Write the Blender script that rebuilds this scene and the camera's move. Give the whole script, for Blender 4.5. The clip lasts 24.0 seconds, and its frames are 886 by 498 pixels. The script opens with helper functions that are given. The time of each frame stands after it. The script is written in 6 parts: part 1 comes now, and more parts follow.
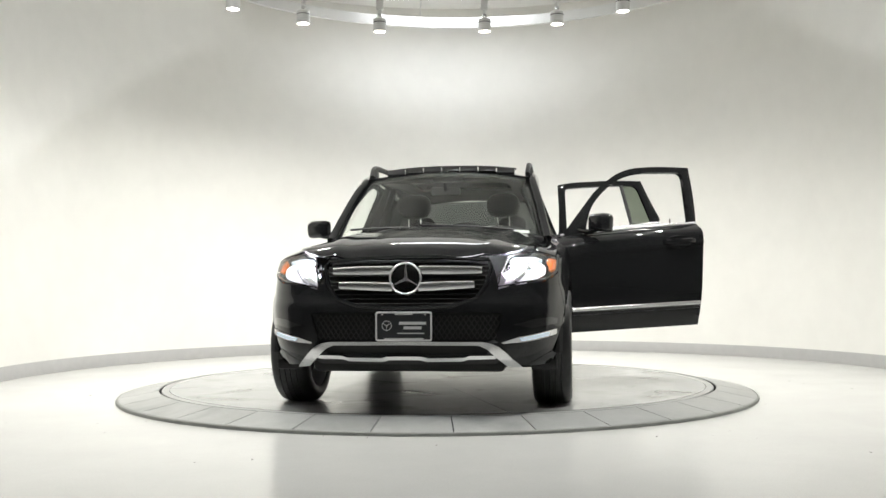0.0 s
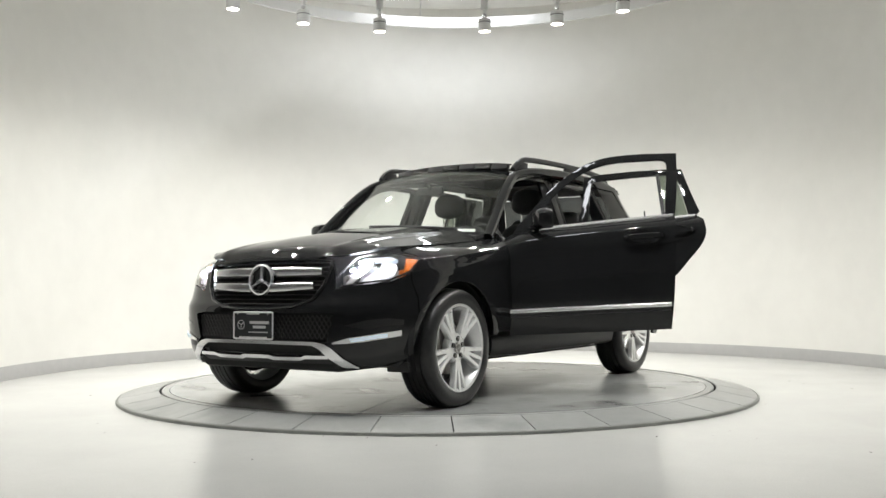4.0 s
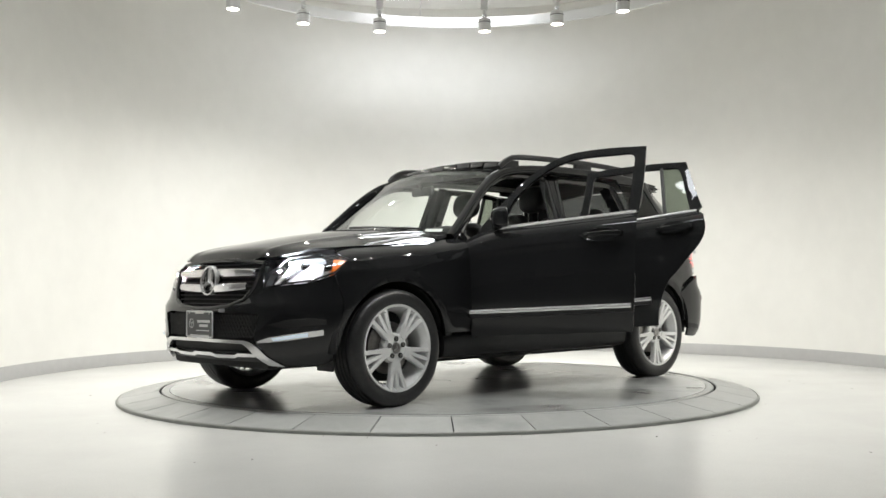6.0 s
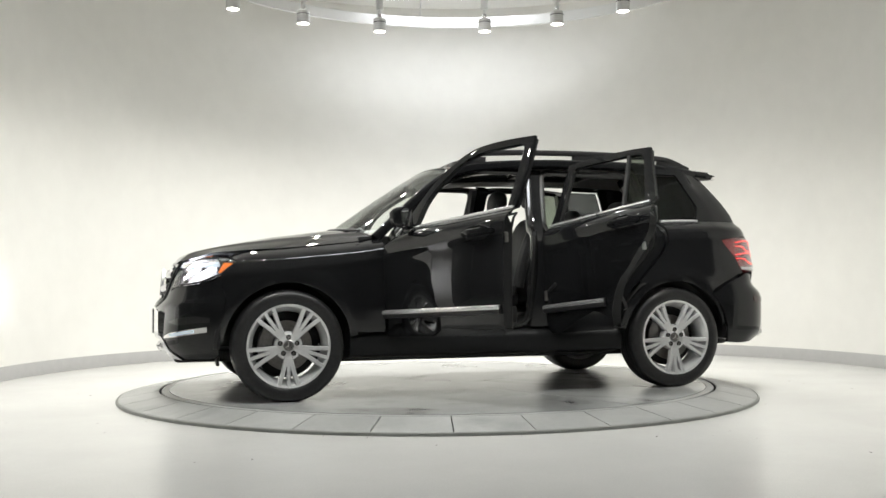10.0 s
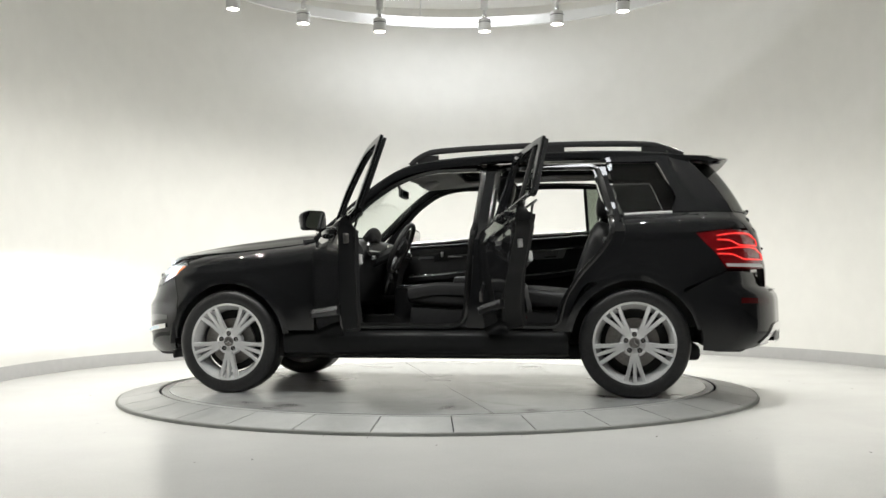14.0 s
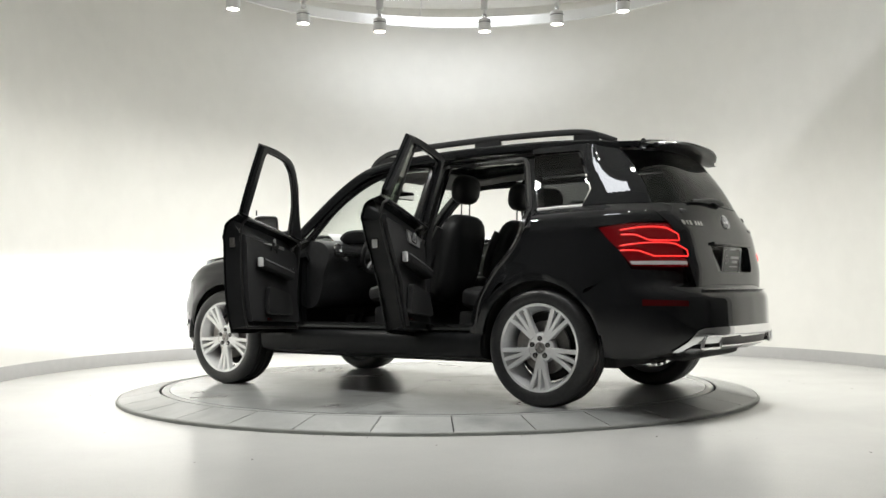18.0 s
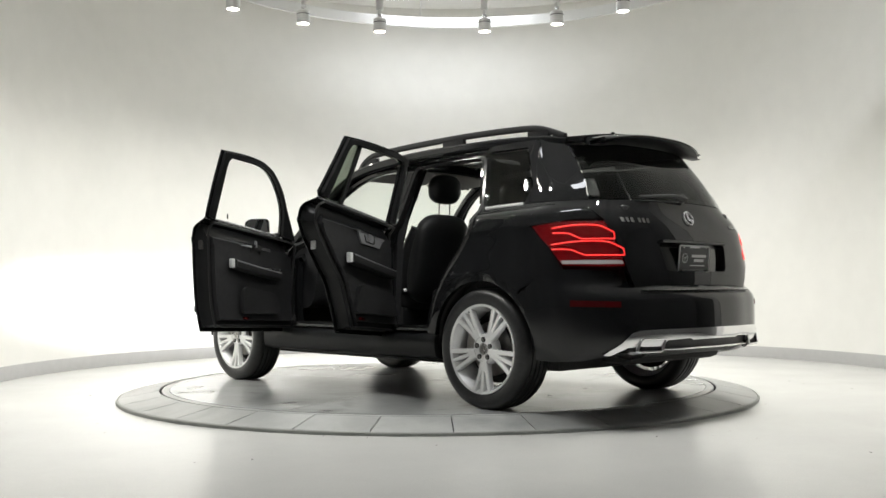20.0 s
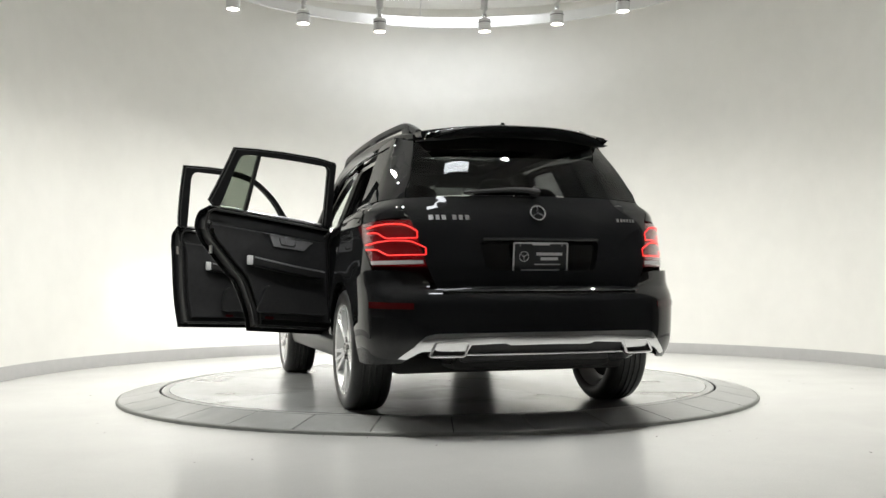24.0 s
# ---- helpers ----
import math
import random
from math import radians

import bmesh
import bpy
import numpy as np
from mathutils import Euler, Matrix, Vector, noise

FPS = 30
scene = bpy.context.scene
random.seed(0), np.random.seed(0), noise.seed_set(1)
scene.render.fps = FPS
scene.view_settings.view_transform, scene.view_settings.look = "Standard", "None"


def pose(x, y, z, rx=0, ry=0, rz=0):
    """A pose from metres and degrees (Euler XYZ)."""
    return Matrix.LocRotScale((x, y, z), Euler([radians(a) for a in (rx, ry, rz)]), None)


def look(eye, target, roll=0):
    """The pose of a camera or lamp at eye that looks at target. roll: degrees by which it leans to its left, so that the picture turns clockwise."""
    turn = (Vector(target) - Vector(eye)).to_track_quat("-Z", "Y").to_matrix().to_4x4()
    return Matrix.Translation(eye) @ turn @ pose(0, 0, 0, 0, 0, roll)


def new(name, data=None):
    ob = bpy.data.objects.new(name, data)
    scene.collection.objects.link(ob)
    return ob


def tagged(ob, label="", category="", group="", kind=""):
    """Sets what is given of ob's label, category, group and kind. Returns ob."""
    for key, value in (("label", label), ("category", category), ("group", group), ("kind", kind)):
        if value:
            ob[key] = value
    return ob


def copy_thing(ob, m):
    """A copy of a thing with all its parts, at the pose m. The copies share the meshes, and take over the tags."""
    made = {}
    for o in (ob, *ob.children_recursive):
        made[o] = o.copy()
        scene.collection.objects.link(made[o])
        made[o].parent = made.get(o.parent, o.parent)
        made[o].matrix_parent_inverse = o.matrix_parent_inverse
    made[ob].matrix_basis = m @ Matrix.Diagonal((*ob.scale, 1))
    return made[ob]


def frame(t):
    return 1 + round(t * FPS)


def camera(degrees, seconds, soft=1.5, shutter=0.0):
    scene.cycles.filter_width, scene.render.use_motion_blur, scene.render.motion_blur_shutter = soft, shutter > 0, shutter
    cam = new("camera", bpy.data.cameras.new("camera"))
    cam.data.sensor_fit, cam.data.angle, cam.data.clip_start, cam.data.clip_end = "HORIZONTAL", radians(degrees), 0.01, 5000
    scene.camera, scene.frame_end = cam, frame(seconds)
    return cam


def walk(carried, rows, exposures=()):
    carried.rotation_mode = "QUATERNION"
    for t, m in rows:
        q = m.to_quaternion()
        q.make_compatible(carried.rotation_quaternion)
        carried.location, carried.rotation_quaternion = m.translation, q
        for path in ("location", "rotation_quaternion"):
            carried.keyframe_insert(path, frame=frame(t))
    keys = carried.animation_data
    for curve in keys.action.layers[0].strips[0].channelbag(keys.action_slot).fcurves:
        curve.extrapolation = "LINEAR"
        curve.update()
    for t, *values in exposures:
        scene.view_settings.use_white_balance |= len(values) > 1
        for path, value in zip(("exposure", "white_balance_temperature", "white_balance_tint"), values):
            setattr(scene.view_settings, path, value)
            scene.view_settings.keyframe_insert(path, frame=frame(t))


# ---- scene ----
# camera: stands still on a tripod before the turntable
cam = camera(49.41, 24.0, 1.5, 0.4)
EYE = look((0, -7.4289, 0.7694), (0.0442, 0, 1.0831), -0.351)
walk(cam, [(0.0, EYE), (24.0, EYE)], [(0.0, 0.14), (3.0, 0.0), (24.0, 0.0)])

# ---- light ----
ROOM = (0.26, 0.88, 4.03)
LAMP_RING, LAMP_Z = 2.54, 3.43
LAMP_ANGLES = [-49.5, -31.7, -13.3, 11.5, 28.9, 45.5]
LAMP_ANGLES += [64, 82, 100, 118, 136, 154, -67, -85, -103, -121, -139, -157]
world = bpy.data.worlds.new("showroom_world")
scene.world = world
world.use_nodes = True
world.node_tree.nodes["Background"].inputs[0].default_value = (0.9, 0.95, 1.0, 1)
world.node_tree.nodes["Background"].inputs[1].default_value = 0.02


def spot_light(a, watts):
    """The beam of one track spotlight at the angle a round the lighting ring, aimed down: those at the back at the wall, the others at the car."""
    ca, sa = math.cos(radians(a)), math.sin(radians(a))
    data = bpy.data.lights.new("spot_beam", "SPOT")
    data.energy, data.spot_size, data.spot_blend = watts, radians(140), 1.0
    data.color, data.shadow_soft_size = (0.992, 0.99, 0.94), 0.03
    lamp = new("spot_beam", data)
    eye = Vector((LAMP_RING * sa, LAMP_RING * ca, LAMP_Z - 0.01))
    out = 0.1 if abs(a) < 55 else -0.12
    lamp.matrix_world = look(eye, eye + Vector((out * sa, out * ca, -1)))
    return lamp


for a in LAMP_ANGLES:
    spot_light(a, 170 if abs(a) < 20 else 140 if abs(a) < 40 else 76 if abs(a) < 70 else 70 if abs(a) < 120 else 90)


def panel_light(x, y, z, a, sx, sy, watts):
    """The light of one cool ceiling panel."""
    data = bpy.data.lights.new("panel_light", "AREA")
    data.shape, data.size, data.size_y, data.energy, data.color = "RECTANGLE", sx, sy, watts, (0.93, 0.96, 1.0)
    lamp = new("panel_light", data)
    lamp.matrix_world = pose(x, y, z - 0.005, 0, 0, a)
    return lamp


PANELS = ((0.15, 3.6, 4.2, 0, 1.5, 0.45, 27), (0.1, -2.95, 4.15, 0, 1.15, 0.42, 28))
for panel in PANELS:
    panel_light(*panel)

# ---- materials ----


def material(name, color, rough=0.5, metal=0.0, coat=0.0, vary=0.0, scale=8.0, bump=0.0, bump_scale=60.0, spec=0.5,
             glow=None, strength=0.0, rough_vary=0.0, sheen=0.0, big=0.0):
    """A procedural surface: fine grain and broad unevenness in colour, roughness and relief."""
    m = bpy.data.materials.new(name)
    m.use_nodes = True
    nt = m.node_tree
    b = nt.nodes["Principled BSDF"]
    b.inputs["Base Color"].default_value = (*color, 1)
    b.inputs["Roughness"].default_value = rough
    b.inputs["Metallic"].default_value = metal
    b.inputs["Coat Weight"].default_value = coat
    b.inputs["Coat Roughness"].default_value = 0.015
    b.inputs["Coat IOR"].default_value = 1.44
    b.inputs["Specular IOR Level"].default_value = spec
    b.inputs["Sheen Weight"].default_value = sheen
    if glow:
        b.inputs["Emission Color"].default_value = (*glow, 1)
        b.inputs["Emission Strength"].default_value = strength
    link = nt.links.new
    pos = nt.nodes.new("ShaderNodeTexCoord")

    def cloud(size, detail):
        n = nt.nodes.new("ShaderNodeTexNoise")
        n.inputs["Scale"].default_value, n.inputs["Detail"].default_value = size, detail
        link(pos.outputs["Object"], n.inputs["Vector"])
        return n

    if vary or big:
        fine, broad = cloud(scale, 6), cloud(scale * 0.13, 3)
        add = nt.nodes.new("ShaderNodeMath")
        add.operation = "MULTIPLY_ADD"
        link(broad.outputs["Fac"], add.inputs[0])
        add.inputs[1].default_value = big / max(vary, 1e-3)
        link(fine.outputs["Fac"], add.inputs[2])
        ramp = nt.nodes.new("ShaderNodeMapRange")
        k = 1 + big / max(vary, 1e-3)
        ramp.inputs["From Min"].default_value, ramp.inputs["From Max"].default_value = 0.3 * k, 0.7 * k
        ramp.inputs["To Min"].default_value, ramp.inputs["To Max"].default_value = 1 - vary - big, 1 + (vary + big) * 0.6
        link(add.outputs[0], ramp.inputs["Value"])
        mix = nt.nodes.new("ShaderNodeMix")
        mix.data_type, mix.blend_type = "RGBA", "MULTIPLY"
        mix.inputs[0].default_value = 1
        mix.inputs[6].default_value = (*color, 1)
        link(ramp.outputs[0], mix.inputs[7])
        link(mix.outputs[2], b.inputs["Base Color"])
    if rough_vary:
        n = cloud(scale * 0.4, 4)
        r = nt.nodes.new("ShaderNodeMapRange")
        r.inputs["From Min"].default_value, r.inputs["From Max"].default_value = 0.3, 0.7
        r.inputs["To Min"].default_value, r.inputs["To Max"].default_value = max(rough - rough_vary, 0), rough + rough_vary
        link(n.outputs["Fac"], r.inputs["Value"])
        link(r.outputs[0], b.inputs["Roughness"])
    if bump:
        n = cloud(bump_scale, 3)
        bn = nt.nodes.new("ShaderNodeBump")
        bn.inputs["Strength"].default_value, bn.inputs["Distance"].default_value = bump, 0.002
        link(n.outputs["Fac"], bn.inputs["Height"])
        link(bn.outputs[0], b.inputs["Normal"])
    return m


def glass(name, tint, ior=1.5, rough=0.0):
    """Thin pane: what lies behind shows through the tint, with a mirror gloss on it."""
    m = bpy.data.materials.new(name)
    m.use_nodes = True
    nt = m.node_tree
    nt.nodes.remove(nt.nodes["Principled BSDF"])
    clear, gloss = nt.nodes.new("ShaderNodeBsdfTransparent"), nt.nodes.new("ShaderNodeBsdfGlossy")
    clear.inputs[0].default_value = (*tint, 1)
    gloss.inputs["Roughness"].default_value = rough
    face, mix = nt.nodes.new("ShaderNodeLayerWeight"), nt.nodes.new("ShaderNodeMixShader")
    face.inputs[0].default_value = 0.5
    power, add = nt.nodes.new("ShaderNodeMath"), nt.nodes.new("ShaderNodeMath")
    power.operation, add.operation = "POWER", "MULTIPLY_ADD"
    power.inputs[1].default_value = 5.0
    base = ((ior - 1) / (ior + 1)) ** 2
    add.inputs[1].default_value, add.inputs[2].default_value = 1 - base, base
    nt.links.new(face.outputs["Facing"], power.inputs[0])
    nt.links.new(power.outputs[0], add.inputs[0])
    nt.links.new(add.outputs[0], mix.inputs[0])
    nt.links.new(clear.outputs[0], mix.inputs[1])
    nt.links.new(gloss.outputs[0], mix.inputs[2])
    nt.links.new(mix.outputs[0], nt.nodes["Material Output"].inputs[0])
    return m


def mottled(name, color, stain, rough, spread, cut, each=0.0, fine=90.0, relief=0.0):
    """Worn coating or stone: cloudy tone, dark smears past the level cut, fine speckle and a tone for each piece."""
    m = bpy.data.materials.new(name)
    m.use_nodes = True
    nt = m.node_tree
    b = nt.nodes["Principled BSDF"]
    link = nt.links.new
    flat = nt.nodes.new("ShaderNodeTexCoord").outputs["Object"]

    def cloud(size, detail, bend, source):
        n = nt.nodes.new("ShaderNodeTexNoise")
        n.inputs["Scale"].default_value, n.inputs["Detail"].default_value, n.inputs["Distortion"].default_value = size, detail, bend
        link(source, n.inputs["Vector"])
        return n.outputs["Fac"]

    def ramp(value, a, c, lo, hi):
        r = nt.nodes.new("ShaderNodeMapRange")
        for key, v in (("From Min", a), ("From Max", c), ("To Min", lo), ("To Max", hi)):
            r.inputs[key].default_value = v
        link(value, r.inputs["Value"])
        return r.outputs[0]

    def times(a, c):
        n = nt.nodes.new("ShaderNodeMath")
        n.operation = "MULTIPLY"
        link(a, n.inputs[0])
        link(c, n.inputs[1])
        return n.outputs[0]

    tone = ramp(cloud(1.7, 6, 0.6, flat), 0.3, 0.7, 1 - spread, 1 + spread)
    tone = times(tone, ramp(cloud(9.0, 5, 1.2, flat), 0.3, 0.7, 1 - spread * 0.6, 1 + spread * 0.6))
    tone = times(tone, ramp(cloud(fine, 3, 0.0, flat), 0.3, 0.7, 0.95, 1.05))
    if each:
        info = nt.nodes.new("ShaderNodeObjectInfo")
        tone = times(tone, ramp(info.outputs["Random"], 0, 1, 1 - each, 1 + each))
    mix = nt.nodes.new("ShaderNodeMix")
    mix.data_type = "RGBA"
    mix.inputs[6].default_value, mix.inputs[7].default_value = (*color, 1), (*stain, 1)
    smear = cloud(1.9, 5, 0.7, flat)
    link(ramp(smear, cut, cut + 0.16, 0, 1), mix.inputs[0])
    tint = nt.nodes.new("ShaderNodeMix")
    tint.data_type, tint.blend_type = "RGBA", "MULTIPLY"
    tint.inputs[0].default_value = 1
    link(mix.outputs[2], tint.inputs[6])
    link(tone, tint.inputs[7])
    link(tint.outputs[2], b.inputs["Base Color"])
    link(ramp(cloud(1.3, 2, 0.0, flat), 0.3, 0.7, rough * 0.93, rough * 1.08), b.inputs["Roughness"])
    if relief:
        bn = nt.nodes.new("ShaderNodeBump")
        bn.inputs["Strength"].default_value, bn.inputs["Distance"].default_value = relief, 0.002
        link(cloud(fine, 3, 0.0, flat), bn.inputs["Height"])
        link(bn.outputs[0], b.inputs["Normal"])
    return m


M = {
    "wall": material("wall_paint", (0.79, 0.78, 0.745), 0.75, vary=0.02, scale=5, big=0.035, bump=0.12, bump_scale=220),
    "base": material("baseboard_vinyl", (0.40, 0.395, 0.39), 0.5, vary=0.04, scale=12),
    "floor": mottled("epoxy_floor", (0.60, 0.597, 0.575), (0.56, 0.555, 0.53), 0.23, 0.018, 0.80, fine=140),
    "ceiling": material("ceiling_paint", (0.80, 0.795, 0.785), 0.8, vary=0.03),
    "back": material("showroom_wall_paint", (0.66, 0.655, 0.64), 0.7, vary=0.06, scale=2),
    "ring": mottled("turntable_plate", (0.36, 0.365, 0.355), (0.25, 0.255, 0.25), 0.34, 0.10, 0.56, 0.10, 160, 0.06),
    "edge": material("turntable_edge_strip", (0.30, 0.31, 0.29), 0.5, metal=0.2, vary=0.15),
    "disc": mottled("turntable_disc_coating", (0.35, 0.355, 0.35), (0.20, 0.20, 0.195), 0.22, 0.07, 0.55, fine=120),
    "dirt": material("dried_dirt", (0.10, 0.09, 0.075), 0.8, vary=0.3, scale=40),
    "gap": material("dark_joint", (0.015, 0.015, 0.015), 0.7),
    "white": material("lamp_white_enamel", (0.72, 0.72, 0.71), 0.4, vary=0.02),
    "bulb": material("lamp_bulb", (1, 1, 1), 0.4, glow=(1.0, 0.95, 0.84), strength=30.0),
    "panel_glow": material("light_panel", (1, 1, 1), 0.4, glow=(0.92, 0.95, 1.0), strength=4.0),
    "paint": material("black_lacquer", (0.012, 0.0124, 0.0132), 0.3, coat=1.0, vary=0.2, scale=900, spec=0.0),
    "plastic": material("grained_black_plastic", (0.025, 0.025, 0.0255), 0.40, spec=0.3, vary=0.15, scale=60, bump=0.2, bump_scale=500),
    "gloss": material("gloss_black_trim", (0.014, 0.014, 0.014), 0.15, coat=0.6, vary=0.1),
    "rubber": material("tyre_rubber", (0.024, 0.024, 0.0245), 0.36, spec=0.45, vary=0.25, scale=50, bump=0.2, bump_scale=300),
    "jamb": material("door_jamb_enamel", (0.018, 0.0184, 0.019), 0.34, spec=0.16, vary=0.1, scale=20),
    "seal": material("rubber_seal", (0.018, 0.018, 0.018), 0.45, spec=0.4, vary=0.1),
    "chrome": material("chrome_trim", (0.86, 0.86, 0.87), 0.07, metal=1.0, vary=0.03, scale=30),
    "emblem": material("bright_emblem_metal", (0.80, 0.80, 0.81), 0.26, metal=0.75, coat=0.5, vary=0.03, scale=30),
    "satin": material("satin_aluminium", (0.66, 0.66, 0.67), 0.2, metal=1.0, vary=0.04, scale=30),
    "rim": material("silver_wheel_lacquer", (0.88, 0.885, 0.885), 0.25, metal=0.45, coat=0.7, vary=0.05, scale=40),
    "iron": material("brake_disc_iron", (0.25, 0.24, 0.23), 0.42, metal=1.0, vary=0.15, scale=60),
    "dark": material("dark_cavity", (0.013, 0.013, 0.013), 0.8, vary=0.1),
    "leather": material("black_leather", (0.022, 0.022, 0.0225), 0.44, spec=0.35, vary=0.15, scale=40, bump=0.35, bump_scale=260),
    "soft": material("soft_black_trim", (0.027, 0.027, 0.028), 0.55, spec=0.3, vary=0.15, scale=30, bump=0.3, bump_scale=400),
    "carpet": material("black_carpet", (0.020, 0.020, 0.020), 0.95, vary=0.3, scale=200, bump=0.5, bump_scale=600),
    "liner": material("grey_headliner", (0.24, 0.235, 0.225), 0.9, vary=0.05, scale=80),
    "red": material("red_lamp_lens", (0.16, 0.004, 0.006), 0.08, coat=1.0, vary=0.45, scale=60, glow=(1.0, 0.01, 0.02), strength=0.05),
    "red_dark": material("red_reflector", (0.07, 0.003, 0.004), 0.2, vary=0.1),
    "red_glow": material("red_light_bar", (0.9, 0.02, 0.02), 0.3, glow=(1.0, 0.035, 0.03), strength=1.3),
    "amber": material("amber_indicator", (0.75, 0.17, 0.02), 0.2, coat=0.8, glow=(1.0, 0.22, 0.02), strength=0.25),
    "head_glow": material("headlight_beam_lens", (1, 1, 1), 0.2, glow=(0.93, 0.92, 1.0), strength=0.9),
    "head_soft": material("headlight_inner_lens", (1, 1, 1), 0.2, glow=(0.95, 0.95, 1.0), strength=0.14),
    "beam": material("dipped_beam_source", (1, 1, 1), 0.4, glow=(0.95, 0.97, 1.0), strength=260000.0),
    "trim_silver": material("matt_silver_trim", (0.30, 0.30, 0.31), 0.42, metal=0.4, vary=0.05, scale=60),
    "drl": material("daytime_light_bar", (0.8, 0.85, 0.9), 0.2, glow=(0.60, 0.82, 1.0), strength=0.32),
    "lamp_silver": material("lamp_reflector", (0.75, 0.75, 0.77), 0.16, metal=1.0, vary=0.05, scale=30),
    "white_label": material("white_sticker", (0.7, 0.7, 0.7), 0.5, vary=0.03),
    "plate": material("dark_plate_insert", (0.025, 0.026, 0.028), 0.35, vary=0.1),
    "plate_print": material("plate_print_grey", (0.62, 0.62, 0.62), 0.5),
    "lens": glass("clear_lamp_cover", (0.97, 0.975, 0.98)),
    "screen": glass("windscreen_glass", (0.945, 0.97, 0.95), 1.45),
    "privacy": glass("privacy_glass", (0.31, 0.32, 0.32), 1.5),
    "roof_glass": glass("tinted_roof_glass", (0.20, 0.205, 0.20), 1.5),
    "side_glass": glass("side_glass_fixed", (0.50, 0.535, 0.49), 1.5),
    "mirror": material("mirror_glass", (0.85, 0.86, 0.87), 0.02, metal=1.0),
}

# ---- mesh helpers ----


def part(name, bm, mat, parent, label="", smooth=True, crease=32, recalc=True):
    """Links a bmesh as one mesh object under a thing or part; edges sharper than crease degrees stay crisp."""
    if recalc:
        bmesh.ops.recalc_face_normals(bm, faces=bm.faces[:])
    if smooth:
        lim = radians(crease)
        for f in bm.faces:
            f.smooth = True
        for e in bm.edges:
            if len(e.link_faces) == 2 and e.calc_face_angle(0) > lim:
                e.smooth = False
    me = bpy.data.meshes.new(name)
    bm.to_mesh(me)
    bm.free()
    me.materials.append(M[mat])
    ob = new(name, me)
    if parent:
        ob.parent = parent
    return tagged(ob, label)


def thing(name, label, category, group="", kind=""):
    ob = new(name)
    return tagged(ob, label, category, group, kind)


def hermite(xs, ys):
    """A smooth curve through a few points, free of overshoot."""
    xs, ys = np.array(xs, float), np.array(ys, float)
    if xs[0] > xs[-1]:
        xs, ys = xs[::-1], ys[::-1]
    h = np.diff(xs)
    dl = np.diff(ys) / h
    m = np.zeros_like(ys)
    m[0], m[-1] = dl[0], dl[-1]
    for i in range(1, len(xs) - 1):
        if dl[i - 1] * dl[i] > 0:
            w1, w2 = 2 * h[i] + h[i - 1], h[i] + 2 * h[i - 1]
            m[i] = (w1 + w2) / (w1 / dl[i - 1] + w2 / dl[i])

    def at(x):
        if x <= xs[0]:
            return float(ys[0] + m[0] * (x - xs[0]))
        if x >= xs[-1]:
            return float(ys[-1] + m[-1] * (x - xs[-1]))
        i = int(np.searchsorted(xs, x) - 1)
        t = (x - xs[i]) / h[i]
        return float((1 + 2 * t) * (1 - t) ** 2 * ys[i] + t * (1 - t) ** 2 * h[i] * m[i]
                     + t * t * (3 - 2 * t) * ys[i + 1] + t * t * (t - 1) * h[i] * m[i + 1])

    return at


def spline(pts, n=6, closed=False):
    """Points along a rounded curve through pts (2D or 3D)."""
    p = [Vector(q) for q in pts]
    out = []
    k = len(p)
    for i in range(k if closed else k - 1):
        if closed:
            a, b, c, e = p[i - 1], p[i], p[(i + 1) % k], p[(i + 2) % k]
        else:
            a, b, c, e = p[max(i - 1, 0)], p[i], p[i + 1], p[min(i + 2, k - 1)]
        for j in range(n):
            t = j / n
            out.append(0.5 * ((2 * b) + (c - a) * t + (2 * a - 5 * b + 4 * c - e) * t * t + (3 * b - a - 3 * c + e) * t ** 3))
    if not closed:
        out.append(p[-1])
    return out


def rounded(pts, r, n=4):
    """A closed outline with its corners rounded; r is one radius or one for each corner."""
    p = [Vector(q) for q in pts]
    out = []
    for i, q in enumerate(p):
        rr = r[i] if isinstance(r, (list, tuple)) else r
        a, b = p[i - 1] - q, p[(i + 1) % len(p)] - q
        d = min(rr, a.length * 0.45, b.length * 0.45)
        if d < 1e-4:
            out.append(q)
            continue
        s, e = q + a.normalized() * d, q + b.normalized() * d
        for j in range(n + 1):
            t = j / n
            out.append((1 - t) ** 2 * s + 2 * t * (1 - t) * q + t * t * e)
    return out


def shrink(poly, d):
    """The outline moved inwards by d."""
    p = [Vector(q[:2]) for q in poly]
    q = [p[0]]
    for v in p[1:]:
        if (v - q[-1]).length > 1e-5:
            q.append(v)
    if (q[0] - q[-1]).length < 1e-5:
        q.pop()
    p = q
    area = sum(p[i - 1].x * p[i].y - p[i].x * p[i - 1].y for i in range(len(p)))
    sgn = 1 if area > 0 else -1
    out = []
    for i in range(len(p)):
        a, b = (p[i] - p[i - 1]).normalized(), (p[(i + 1) % len(p)] - p[i]).normalized()
        n = Vector((-a.y - b.y, a.x + b.x)) * sgn
        if n.length < 1e-4:
            n = Vector((-a.y, a.x)) * sgn
        n.normalize()
        c = max(n.dot(Vector((-a.y, a.x)) * sgn), 0.5)
        out.append(p[i] + n * d / c)
    return out


